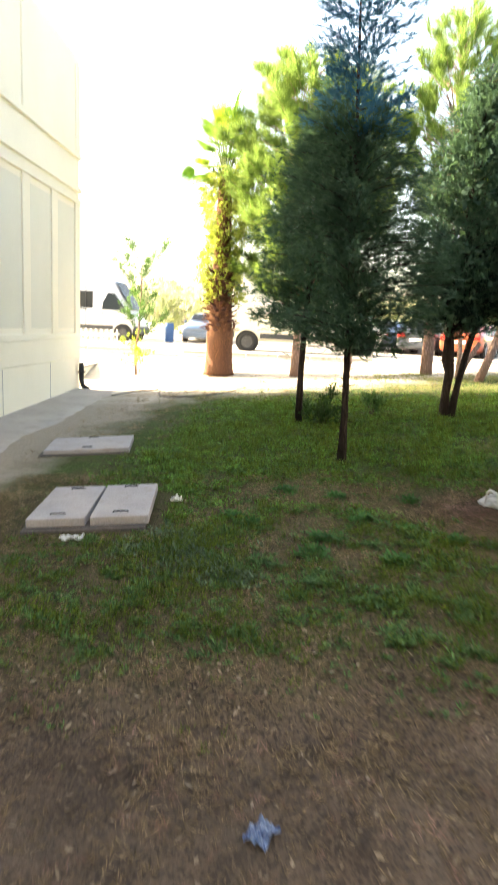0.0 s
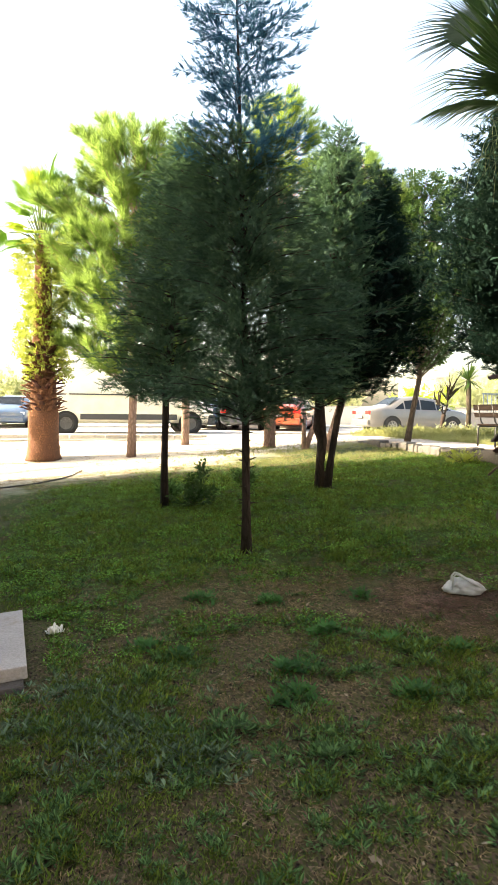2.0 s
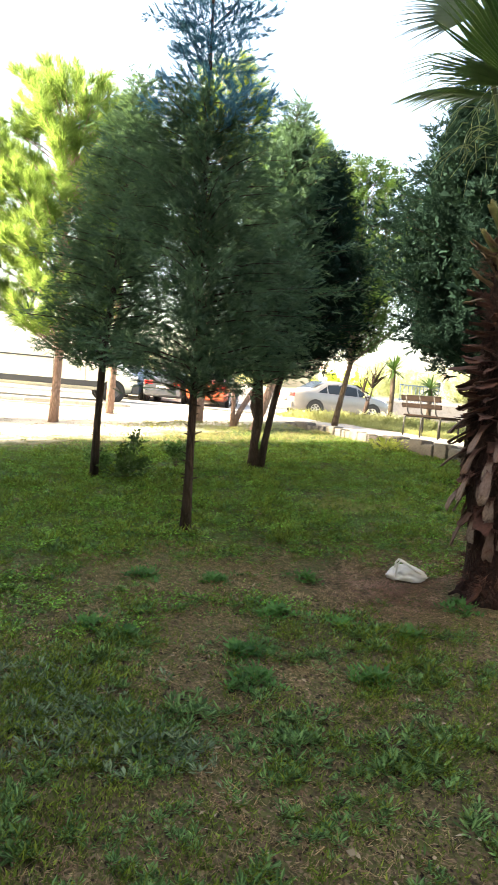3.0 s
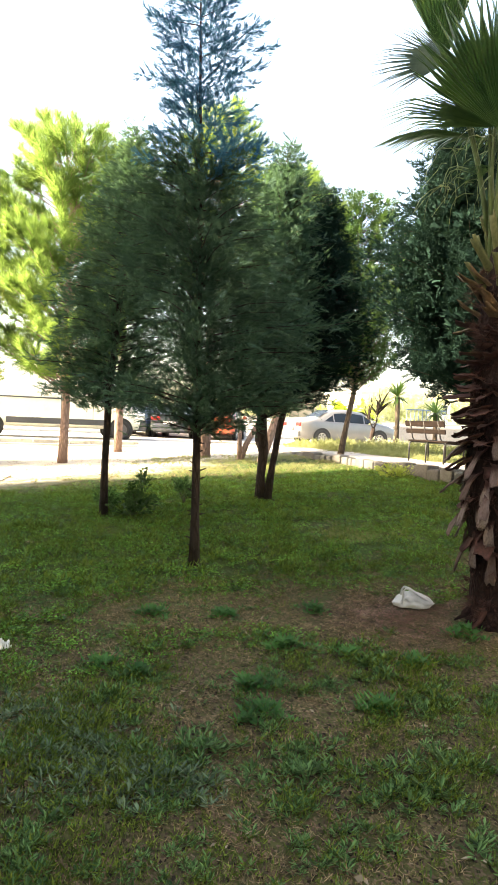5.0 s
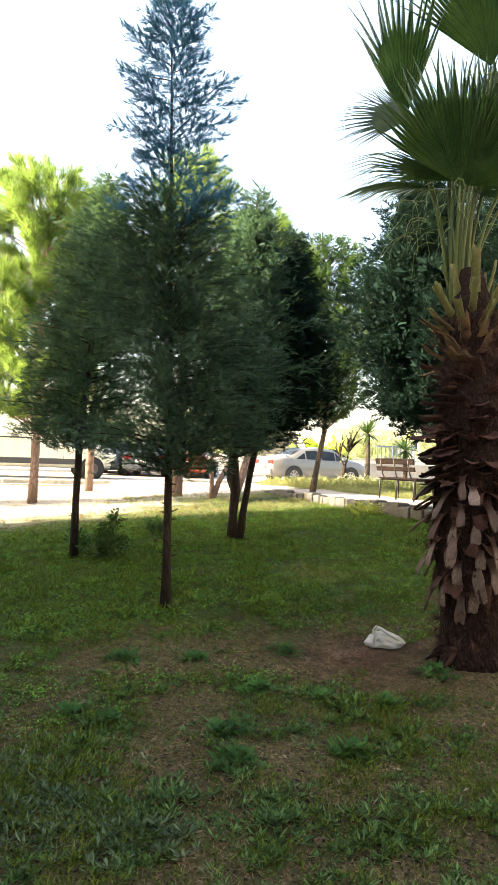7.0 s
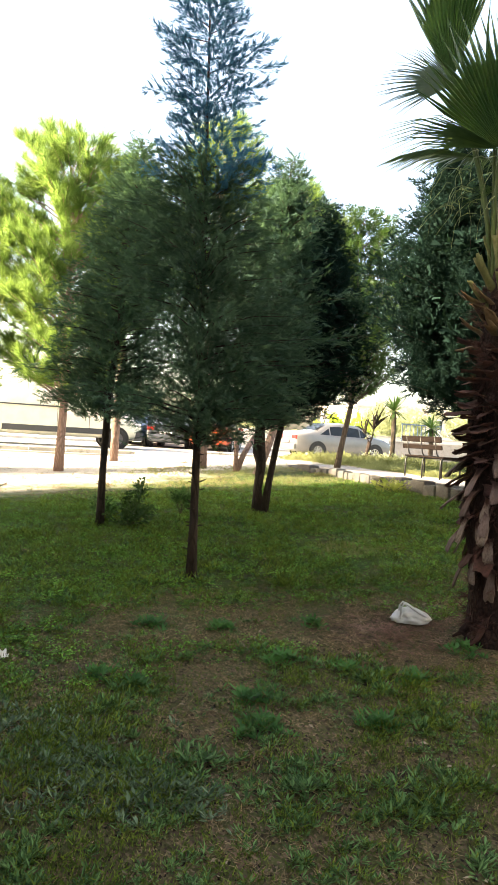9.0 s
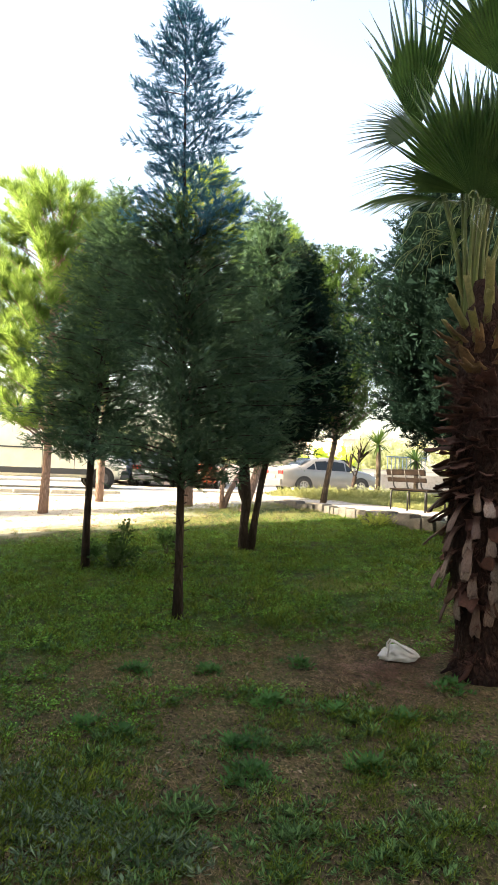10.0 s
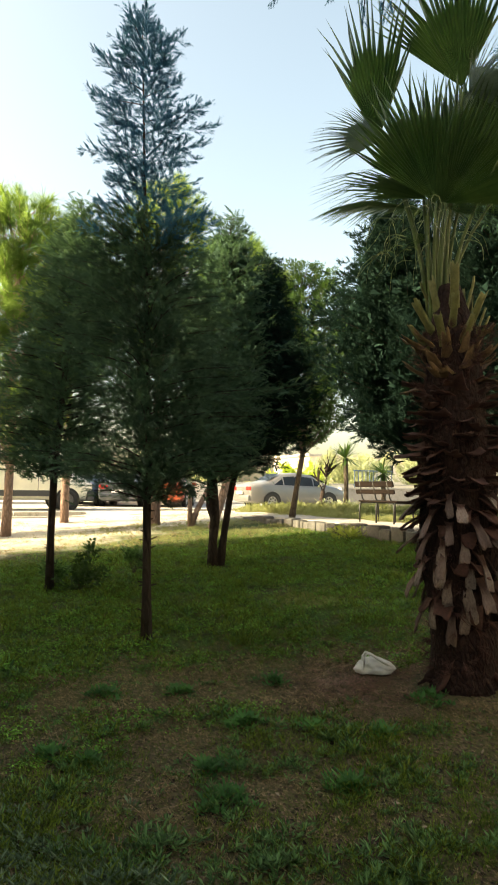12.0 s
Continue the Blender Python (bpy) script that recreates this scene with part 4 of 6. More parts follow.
PALM = (2.36, 4.69)
def build_near_palm():
    gz = ground_z(*PALM) - 0.03
    p = thing("fan_palm", pose(PALM[0], PALM[1], gz) @ Matrix.Rotation(radians(1.6), 4, Vector((-0.69, -0.72, 0.0))), "fan palm with a shaggy trunk of dry leaf bases", "palm tree")
    prof = [(0.25, 0.0), (0.21, 0.06), (0.195, 0.15), (0.19, 0.3), (0.205, 0.45), (0.22, 0.6), (0.23, 0.8), (0.23, 1.0), (0.23, 1.25), (0.22, 1.5), (0.20, 1.7), (0.19, 1.9), (0.17, 2.1), (0.15, 2.3), (0.07, 2.6)]
    bm = bmesh.new()
    lathe(bm, [(r, h) for r, h in prof], 28)
    for v in bm.verts:
        v.co += Vector((v.co.x, v.co.y, 0)) * (0.22 * noise.noise(v.co * 9) + 0.12 * noise.noise(v.co * 24))
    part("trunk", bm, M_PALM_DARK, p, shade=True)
    g = random.Random(3)
    kinds = {
        "low": [boot_mesh("leaf_base", M_BOOT, ln, 0.048, 0.031, c, 0.013, k, 0.020) for k, (c, ln) in enumerate(((0.42, 0.21), (0.60, 0.19), (0.30, 0.22)))],
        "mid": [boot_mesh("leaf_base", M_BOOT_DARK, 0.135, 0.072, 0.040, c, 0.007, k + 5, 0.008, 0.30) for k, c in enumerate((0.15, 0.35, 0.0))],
        "tan": [boot_mesh("leaf_base", M_BOOT_TAN, 0.17, 0.052, 0.028, c, 0.008, s + 9, 0.006, 0.25) for s, c in enumerate((-0.2, 0.3, 0.1))],
        "green": [boot_mesh("leaf_base", M_BOOT_GREEN, 0.24, 0.032, 0.024, -0.05, 0.016, s + 12, 0.004, 0.08) for s in range(3)],
    }
    rows = [(0.56, "low", 11, 62), (0.64, "low", 11, 54), (0.72, "low", 11, 46), (0.80, "low", 11, 40), (0.89, "low", 11, 34), (0.98, "low", 11, 28), (1.07, "low", 10, 22), (1.16, "low", 9, 16), (1.24, "low", 7, 10),
            (0.60, "mid", 10, 50), (0.84, "mid", 10, 30), (1.04, "mid", 10, 16), (1.14, "mid", 11, 10), (1.20, "mid", 11, 4), (1.26, "mid", 12, 0), (1.33, "mid", 12, -4), (1.40, "mid", 12, -4), (1.47, "mid", 12, -8), (1.54, "mid", 12, -8), (1.61, "mid", 12, -12), (1.68, "mid", 12, -14), (1.75, "mid", 12, -18), (1.82, "mid", 12, -22), (1.89, "mid", 11, -30),
            (1.93, "tan", 11, -24), (2.00, "tan", 11, -36), (2.08, "tan", 10, -42), (2.16, "tan", 9, -50), (2.18, "green", 7, -58), (2.28, "green", 7, -68), (2.40, "green", 6, -76)]
    for j, (h, k, n, pitch) in enumerate(rows):
        r = float(np.interp(h, [q[1] for q in prof], [q[0] for q in prof])) - 0.03
        for i in range(n):
            if g.random() < 0.12:
                continue
            az = 360 * (i + 0.5 * (j % 2)) / n + g.uniform(-12, 12)
            m = pose(0, 0, h + g.uniform(-0.04, 0.04), 0, 0, az) @ pose(r, 0, 0, g.uniform(-22, 22), pitch + g.uniform(-13, 13), g.uniform(-14, 14)) @ Matrix.Diagonal((g.uniform(0.7, 1.25), g.uniform(0.8, 1.2), 1, 1))
            part("leaf_base", kinds[k][g.randrange(3)], None, p, m=m)
    # leaves: hub place and growth direction, relative to the trunk's foot; z of the blade towards n
    leaves = [((-0.3, 0.38, 3.73), (-0.03, 0.03, 1.0), (-0.7, -0.72, 0.05), 1.24, 0, 48, 0.54, 0.06),
              ((-0.24, 0.41, 3.76), (-0.69, 0.67, 0.29), (-0.75, -0.63, 0.2), 0.6, 1, 84, 0.44, 0.18),
              ((-0.17, -0.03, 3.12), (-0.28, 0.2, 0.94), (-0.69, -0.71, 0.1), 1.04, 0, 66, 0.62, 0.08),
              ((-0.1, 0.12, 3.22), (-0.63, 0.62, 0.47), (-0.62, -0.64, 0.45), 0.9, 0, 44, 0.34, 0.45),
              ((-0.09, 0.18, 3.33), (-0.7, 0.68, 0.21), (-0.65, -0.67, 0.37), 0.8, 0, 46, 0.24, 0.4),
              ((0.14, 0.01, 4.02), (-0.1, 0.1, 0.99), (-0.69, -0.71, 0.1), 1.26, 0, 76, 0.5, 0.1),
              ((0.14, -0.05, 3.95), (0.67, -0.65, 0.35), (-0.69, -0.71, 0.1), 0.62, 1, 130, 0.34, 0.25),
              ((0.06, -0.08, 3.91), (-0.07, 0.07, -1.0), (-0.7, -0.72, 0.05), 0.38, 1, 150, 0.08, 0.35),
              ((-0.06, -0.0, 3.15), (0.57, -0.56, 0.6), (-0.69, -0.71, 0.1), 0.98, 0, 96, 0.5, 0.2),
              ((-0.06, -0.02, 3.11), (0.71, -0.69, -0.11), (-0.62, -0.64, 0.45), 0.66, 0, 70, 0.12, 0.6),
              ((-0.18, 0.05, 2.93), (-0.7, 0.69, -0.18), (-0.65, -0.67, 0.37), 0.42, 0, 84, 0.08, 0.9),
              ((-0.06, 0.03, 3.17), (0.07, -0.07, 1.0), (-0.69, -0.71, 0.15), 1.02, 0, 70, 0.6, 0.12),
              ((0.02, 0.12, 3.28), (-0.04, 0.03, -1.0), (-0.69, -0.71, 0.1), 0.3, 0, 150, 0.5, 0.1),
              ((0.17, -0.02, 3.45), (0.32, -0.31, 0.89), (-0.69, -0.71, 0.1), 0.95, 0, 100, 0.56, 0.25),
              ((0.35, 0.30, 3.40), (0.50, 0.40, 0.70), (-0.40, -0.40, 0.80), 1.00, 0, 150, 0.55, 0.25),
              ((0.45, -0.05, 3.35), (0.90, -0.05, 0.25), (-0.30, -0.20, 0.95), 1.00, 0, 160, 0.55, 0.30),
              ((0.25, -0.35, 3.55), (0.60, -0.60, 0.55), (-0.50, -0.30, 0.70), 1.00, 0, 140, 0.55, 0.25),
              ((0.10, 0.40, 3.30), (0.10, 0.85, 0.40), (-0.10, -0.40, 0.90), 0.95, 0, 150, 0.55, 0.30)]
    for i, (hub, d, n, R, back, sp, join, droop) in enumerate(leaves):
        hub = (hub[0] + 0.03, hub[1] - 0.03, hub[2])
        me = fan_leaf_mesh("leaf", M_LEAF_FAN_BACK if back else M_LEAF_FAN, R, max(14, int(sp * 0.38)), sp, join, droop, i)
        leaf = part("leaf", me, None, p, "glaucous fan leaf with splayed tips" if back else "", m=Matrix.Translation(hub) @ frame_to(d, n))
        inv = leaf.matrix_basis.inverted()
        az = math.atan2(hub[1], hub[0])
        root = (0.05 * math.cos(az) - 0.03, 0.05 * math.sin(az) + 0.09, 2.25)
        part("petiole", petiole_mesh("petiole", inv @ Vector(root), inv @ Vector(hub), inv.to_3x3() @ Vector(((root[0] - hub[0]) * 0.4, (root[1] - hub[1]) * 0.4, 0.12))), None, leaf, "green leaf stalk")
    for k in range(11):
        a = 6.28 * k / 11 + g.uniform(-0.2, 0.2)
        pts = [Vector((math.cos(a) * r, math.sin(a) * r, z)) for r, z in ((0.18, 0.12), (0.24, 0.045 + g.uniform(0, 0.04)), (g.uniform(0.24, 0.33), 0.03))]
        part("root", tube(bmesh.new(), pts, [0.02, 0.016, 0.006], 6, True, 0.4, k), M_BOOT if k % 3 == 0 else M_PALM_DARK, p, shade=True)
    # loose threads hanging under the crown
    bm = bmesh.new()
    for i in range(34):
        az = g.uniform(1.2, 4.6) if i % 3 else g.uniform(0, 6.28)
        r = g.uniform(0.15, 0.5)
        a = Vector((r * 0.7 * math.cos(az) - 0.06, r * 0.7 * math.sin(az) + 0.06, g.uniform(2.80, 3.15)))
        d = Vector((math.cos(az), math.sin(az), 0)) * g.uniform(0.05, 0.25)
        pts = [a + d * u + Vector((0.04 * math.sin(5 * u + i), 0.04 * math.cos(4 * u + i), 0.12 * u - 0.30 * u * u)) for u in (0, 0.2, 0.4, 0.6, 0.8, 1.0)]
        tube(bm, pts, [0.004, 0.0035, 0.003, 0.0025, 0.002, 0.001], 3, False)
    tagged(part("leaf_threads", bm, M_FIBRE, p, "pale loose leaf threads"), kind="stuff")
    v, f = bake_sprays("pine", *(lambda n: (
        np.array([[0.20 * math.cos(a), 0.20 * math.sin(a), h] for a, h in zip(rng.uniform(0, 6.28, n), rng.uniform(0.02, 2.3, n))]),
        np.array([[math.cos(a), math.sin(a), s] for a, s in zip(rng.uniform(0, 6.28, n), rng.normal(0, 0.6, n))]),
        rng.normal(size=(n, 3)), rng.uniform(0.05, 0.13, n)))(900))
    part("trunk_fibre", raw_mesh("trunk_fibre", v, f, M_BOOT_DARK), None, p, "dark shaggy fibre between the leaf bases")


build_near_palm()


def build_far_palm():
    bx, by = -1.08, 16.85
    p = thing("fan_palm", pose(bx, by, ground_z(bx, by) - 0.03), "sunlit fan palm with ivy on its thick shaggy trunk", "palm tree")
    prof = [(0.42, 0.0), (0.36, 0.12), (0.33, 0.5), (0.33, 1.05), (0.30, 1.15), (0.26, 2.0), (0.20, 3.5), (0.16, 4.8), (0.05, 5.1)]
    bm = bmesh.new()
    lathe(bm, prof, 20)
    for v in bm.verts:
        v.co += Vector((v.co.x, v.co.y, 0)) * 0.07 * noise.noise(v.co * 6)
    part("trunk", bm, M_PALM_TRUNK, p, shade=True)
    g = random.Random(8)
    me = [boot_mesh("leaf_base", m, 0.24, 0.06, 0.035, c, 0.025, s + 20) for s, (m, c) in enumerate(((M_PALM_TRUNK, -0.2), (M_BOOT_DARK, 0.1), (M_PALM_TRUNK, 0.3)))]
    for j in range(13):
        h = 1.12 + j * 0.12
        r = float(np.interp(h, [q[1] for q in prof], [q[0] for q in prof])) - 0.03
        for i in range(10):
            m = pose(0, 0, h, 0, 0, 36 * (i + 0.5 * (j % 2)) + g.uniform(-9, 9)) @ pose(r, 0, 0, 0, -20 + g.uniform(-18, 18), 0)
            part("leaf_base", me[g.randrange(3)], None, p, m=m)
    n = 1700
    a, h = rng.uniform(0, 6.28, n), rng.uniform(1.85, 4.9, n)
    r = rng.uniform(0.20, 0.48, n) * (0.85 + 0.30 * np.sin(h * 4.0 + a))
    v, f = bake_sprays("broad", np.stack([r * np.cos(a), r * np.sin(a), h], 1), np.stack([np.cos(a), np.sin(a), rng.normal(0, 0.5, n)], 1), rng.normal(size=(n, 3)), rng.uniform(0.12, 0.24, n))
    part("ivy", raw_mesh("ivy", v, f, M_LEAF_IVY), None, p, "yellow-green creeper leaves on the trunk")
    fans = [fan_leaf_mesh("leaf", M_LEAF_LIME if s == 1 else M_LEAF_FAN_SUNLIT, (0.74, 0.60, 0.68)[s], 26, (150, 170, 130)[s], 0.3, 0.25, 40 + s) for s in range(3)]
    for i in range(34):
        az = i * 137.5
        el = 82 - 100 * (i / 34)
        hub_r, z = 0.12 + 0.30 * math.cos(radians(el)), 6.2 - 1.55 * (i / 34)
        d = Vector((math.cos(radians(az)) * math.cos(radians(el)), math.sin(radians(az)) * math.cos(radians(el)), math.sin(radians(el))))
        hub = Vector((math.cos(radians(az)) * hub_r, math.sin(radians(az)) * hub_r, z))
        nrm = Vector((-math.cos(radians(az)) * math.sin(radians(el)), -math.sin(radians(az)) * math.sin(radians(el)), math.cos(radians(el)) + 0.05))
        leaf = part("leaf", fans[i % 3], None, p, m=Matrix.Translation(hub) @ frame_to(d, nrm))
        inv = leaf.matrix_basis.inverted()
        part("petiole", petiole_mesh("petiole", inv @ Vector((0, 0, 4.7)), inv @ hub, (0, 0, 0), 0.02, 0.01), None, leaf)
    hub = Vector((-0.75, -0.1, 4.95))
    leaf = part("leaf", fans[0], None, p, m=Matrix.Translation(hub) @ frame_to((-0.8, 0, -0.5), (-0.3, -0.8, 0.5)))
    inv = leaf.matrix_basis.inverted()
    part("petiole", petiole_mesh("petiole", inv @ Vector((0, 0, 4.7)), inv @ hub, inv.to_3x3() @ Vector((0, 0, 0.3)), 0.02, 0.01), None, leaf)


build_far_palm()

# ---------- vehicles ----------
def wheel(parent, x, y, z, r, w, rim_mat):
    bm = lathe(bmesh.new(), [(r * 0.62, -w / 2), (r * 0.9, -w / 2), (r, -w * 0.36), (r, w * 0.36), (r * 0.9, w / 2), (r * 0.62, w / 2)], 28, "Y", True)
    wh = part("wheel", bm, M_RUBBER, parent, "black rubber tyre", m=pose(x, y, z), shade=True)
    bm = lathe(bmesh.new(), [(r * 0.63, -w * 0.40), (r * 0.60, -w * 0.44), (r * 0.30, -w * 0.30), (r * 0.10, -w * 0.36)], 28, "Y")
    for k in range(7):
        a = 2 * math.pi * k / 7
        d = Vector((math.cos(a), 0, math.sin(a)))
        tube(bm, [d * r * 0.1 + Vector((0, -w * 0.40, 0)), d * r * 0.6 + Vector((0, -w * 0.45, 0))], [r * 0.075, r * 0.05], 5)
    bmesh.ops.create_circle(bm, cap_ends=True, segments=16, radius=r * 0.1)
    part("rim", bm, rim_mat, wh)
    return wh


def vehicle(name, label, m, stations, wheels, r, wheel_w, body_mat, rim_mat, half_w, group="", sills=True, category="car"):
    """A road vehicle heading along x. stations: (x, floor, belt, roof, width at belt, width at roof); roof = belt where no cabin stands."""
    t = thing(name, m, label, category, group)
    bm = bmesh.new()
    rows = []
    for x, zf, zb, zr, wb, wr in stations:
        cab = zr - zb > 0.08
        sec = [(wb * 0.86, zf), (wb * 0.97, zf + 0.10), (wb, zf + (zb - zf) * 0.45), (wb * 0.985, zb - 0.08), (wb * 0.955, zb),
               (wr + 0.02 if cab else wb * 0.90, zr - 0.07 if cab else zb + 0.02), (wr * 0.88 if cab else wb * 0.7, zr if cab else zr + 0.03), (wr * 0.4 if cab else wb * 0.35, zr + 0.025 if cab else zr + 0.045)]
        rows.append([(x, s * half_w, z) for s, z in sec])
    vs = []
    for row in rows:
        vs.append([bm.verts.new((x, -y, z)) for x, y, z in row] + [bm.verts.new((x, y, z)) for x, y, z in reversed(row)])
    n = len(vs[0])
    for a, b in zip(vs, vs[1:]):
        for k in range(n):
            bm.faces.new((a[k], a[(k + 1) % n], b[(k + 1) % n], b[k]))
    bm.faces.new(vs[0][::-1])
    bm.faces.new(vs[-1])
    body = part("body", bm, body_mat, t, shade=True)
    body.data.polygons.foreach_set("use_smooth", np.array([len(p.vertices) == 4 for p in body.data.polygons]))
    # black discs for arch trim and wheel-well shade, and wheels, on both sides
    arch = bm_mesh("wheel_arch", lathe(bmesh.new(), [(r * 1.22, -0.03), (r * 1.22, 0.0), (r * 1.05, 0.006), (0.02, 0.006)], 28, "Y"), M_BLACK)
    for x in wheels:
        for s in (-1, 1):
            part("wheel_arch", arch, None, t, "black disc for arch trim and the shade of the wheel well", m=pose(x, s * (half_w - 0.02), r * 1.02, 0, 0, 180 if s > 0 else 0) @ pose(0, -0.012, 0))
            wheel(t, x, s * (half_w - 0.06), r, r, wheel_w, rim_mat)
    return t, rows


def pane(t, name, pts, material, off=(0, 0, 0), label=""):
    """A flat or folded sheet on a vehicle, from corner rows, 12 mm thick."""
    bm = bmesh.new()
    f = bm.faces.new([bm.verts.new(Vector(p) + Vector(off)) for p in pts])
    r = bmesh.ops.solidify(bm, geom=[f], thickness=0.012)
    return part(name, bm, material, t, label)


def side_windows(t, rows, spans, half_w, lo=0.04, hi=0.10):
    """Side glass between stations, on both flanks; spans: index pairs into the stations."""
    for i, j in spans:
        for s in (-1, 1):
            a0, a1 = Vector(rows[i][4]), Vector(rows[i][5])
            b0, b1 = Vector(rows[j][4]), Vector(rows[j][5])
            q = [a0.lerp(a1, lo).lerp(b0.lerp(b1, lo), 0.04), a0.lerp(a1, lo).lerp(b0.lerp(b1, lo), 0.96),
                 a0.lerp(a1, 1 - hi).lerp(b0.lerp(b1, 1 - hi), 0.96), a0.lerp(a1, 1 - hi).lerp(b0.lerp(b1, 1 - hi), 0.04)]
            pane(t, "side_window", [(p.x, -s * (-1) * p.y * 1.006 if s < 0 else -p.y * 1.006, p.z) for p in q] if s > 0 else [(p.x, p.y * 1.006, p.z) for p in q], M_GLASS)


SEDAN = [(-0.95, 0.42, 0.80, 0.84, 0.86, 0.6), (-0.88, 0.28, 0.93, 0.97, 0.95, 0.7), (-0.35, 0.24, 0.98, 1.03, 1.0, 0.72), (0.05, 0.22, 0.97, 1.15, 1.0, 0.72), (0.55, 0.20, 0.95, 1.40, 1.0, 0.74),
         (1.25, 0.18, 0.93, 1.46, 1.0, 0.76), (1.95, 0.18, 0.92, 1.38, 1.0, 0.74), (2.65, 0.20, 0.92, 1.02, 0.99, 0.72), (3.1, 0.22, 0.86, 0.88, 0.97, 0.7), (3.45, 0.26, 0.74, 0.76, 0.92, 0.7), (3.58, 0.40, 0.62, 0.64, 0.84, 0.6)]


def build_sedan(label, m, material, rim=None):
    t, rows = vehicle("car", label, m, SEDAN, (0.0, 2.65), 0.315, 0.2, material, rim or M_RIM, 0.88, "parked vehicles")
    side_windows(t, rows, ((3, 4), (4, 5), (5, 6), (6, 7)), 0.88)
    hw = 0.88
    pane(t, "rear_window", [(-0.02, -0.58, 1.10), (-0.02, 0.58, 1.10), (0.50, 0.52, 1.41), (0.50, -0.52, 1.41)], M_GLASS, (-0.035, 0, 0.035))
    pane(t, "windscreen", [(2.60, -0.60, 1.06), (2.60, 0.60, 1.06), (2.02, 0.54, 1.38), (2.02, -0.54, 1.38)], M_GLASS, (0.03, 0, 0.04))
    for s in (-1, 1):
        part("tail_light", boxed((-0.955, min(s * 0.42, s * 0.80), 0.74), (-0.80, max(s * 0.42, s * 0.80), 0.90), 0.02), M_RED, t, "red tail light")
        part("headlight", boxed((3.38, min(s * 0.5, s * 0.80), 0.58), (3.53, max(s * 0.5, s * 0.80), 0.72), 0.02), M_WHITE, t, "clear headlight")
        part("wing_mirror", boxed((2.2, min(s * 0.86, s * 1.02), 0.95), (2.32, max(s * 0.86, s * 1.02), 1.08), 0.03), material, t)
        part("door_handle", boxed((1.0, min(s * 0.885, s * 0.90), 0.78), (1.2, max(s * 0.885, s * 0.90), 0.81), 0.005), material, t)
    part("rear_bumper", boxed((-1.02, -0.78, 0.32), (-0.86, 0.78, 0.56), 0.05, 2), material, t)
    part("front_bumper", boxed((3.42, -0.76, 0.25), (3.62, 0.76, 0.52), 0.05, 2), material, t)
    part("number_plate", boxed((-1.035, -0.26, 0.60), (-1.0, 0.26, 0.71), 0.004), M_WHITE, t, "plain white plate")
    return t


def build_van(label, m, material, wb=3.7, rear=1.15, front=0.85, height=2.55, glass=True, trim=True):
    st = [(-rear, 0.45, 1.35, height - 0.12, 0.95, 0.88), (-rear + 0.06, 0.38, 1.35, height - 0.03, 0.99, 0.90), (0.0, 0.36, 1.35, height, 1.0, 0.91), (wb * 0.35, 0.36, 1.35, height, 1.0, 0.91),
          (wb - 0.95, 0.36, 1.30, height, 1.0, 0.91), (wb - 0.55, 0.36, 1.25, height - 0.07, 1.0, 0.88), (wb - 0.05, 0.36, 1.20, 1.90, 1.0, 0.82), (wb + 0.35, 0.36, 1.12, 1.35, 0.97, 0.78),
          (wb + front - 0.12, 0.36, 0.95, 0.99, 0.90, 0.7), (wb + front, 0.45, 0.80, 0.83, 0.80, 0.6)]
    hw = 1.0
    t, rows = vehicle("van", label, m, st, (0.0, wb), 0.35, 0.22, material, M_STEELRIM, hw, "parked vehicles", category="van")
    pane(t, "windscreen", [(wb + 0.33, -0.72, 1.38), (wb + 0.33, 0.72, 1.38), (wb - 0.50, 0.76, height - 0.17), (wb - 0.50, -0.76, height - 0.17)], M_GLASS, (0.05, 0, 0.04))
    for s in (-1, 1):
        def fl(x0, x1, z0, z1, d=0.012):
            return boxed((x0, min(s * hw * 0.97, s * (hw + d)), z0), (x1, max(s * hw * 0.97, s * (hw + d)), z1), 0.006)
        pane(t, "cab_window", [(wb - 1.0, s * 0.968, 1.38), (wb + 0.16, s * 0.962, 1.38), (wb - 0.42, s * 0.925, 2.12), (wb - 0.95, s * 0.925, 2.14)][::s], M_GLASS)
        if glass:
            part("side_window", boxed((wb - 2.35, min(s * 0.88, s * 0.955), 1.42), (wb - 1.45, max(s * 0.88, s * 0.955), 2.2), 0.01), M_GLASS, t)
        if trim:
            part("sill_trim", fl(0.48, wb - 0.48, 0.48, 0.68), M_TRIM, t, "black plastic sill trim")
            part("sill_trim", fl(-rear + 0.1, -0.48, 0.48, 0.68), M_TRIM, t)
        part("slide_rail", fl(0.1, wb * 0.52, 1.34, 1.385, 0.008), M_TRIM, t, "dark sliding-door rail")
        part("door_seam", fl(wb * 0.52, wb * 0.52 + 0.018, 0.5, height - 0.25, 0.003), M_TRIM, t)
        part("door_seam", fl(wb - 1.0, wb - 0.982, 0.5, 1.3, 0.003), M_TRIM, t)
        part("wing_mirror", boxed((wb - 0.1, min(s * 0.98, s * 1.2), 1.25), (wb + 0.08, max(s * 0.98, s * 1.2), 1.55), 0.04), M_TRIM, t)
        part("headlight", boxed((wb + front - 0.28, min(s * 0.62, s * 0.92), 0.80), (wb + front - 0.02, max(s * 0.62, s * 0.92), 0.98), 0.03), M_WHITE, t)
    part("front_bumper", boxed((wb + front - 0.22, -0.92, 0.32), (wb + front + 0.06, 0.92, 0.68), 0.06, 2), M_TRIM, t, "dark plastic bumper")
    return t


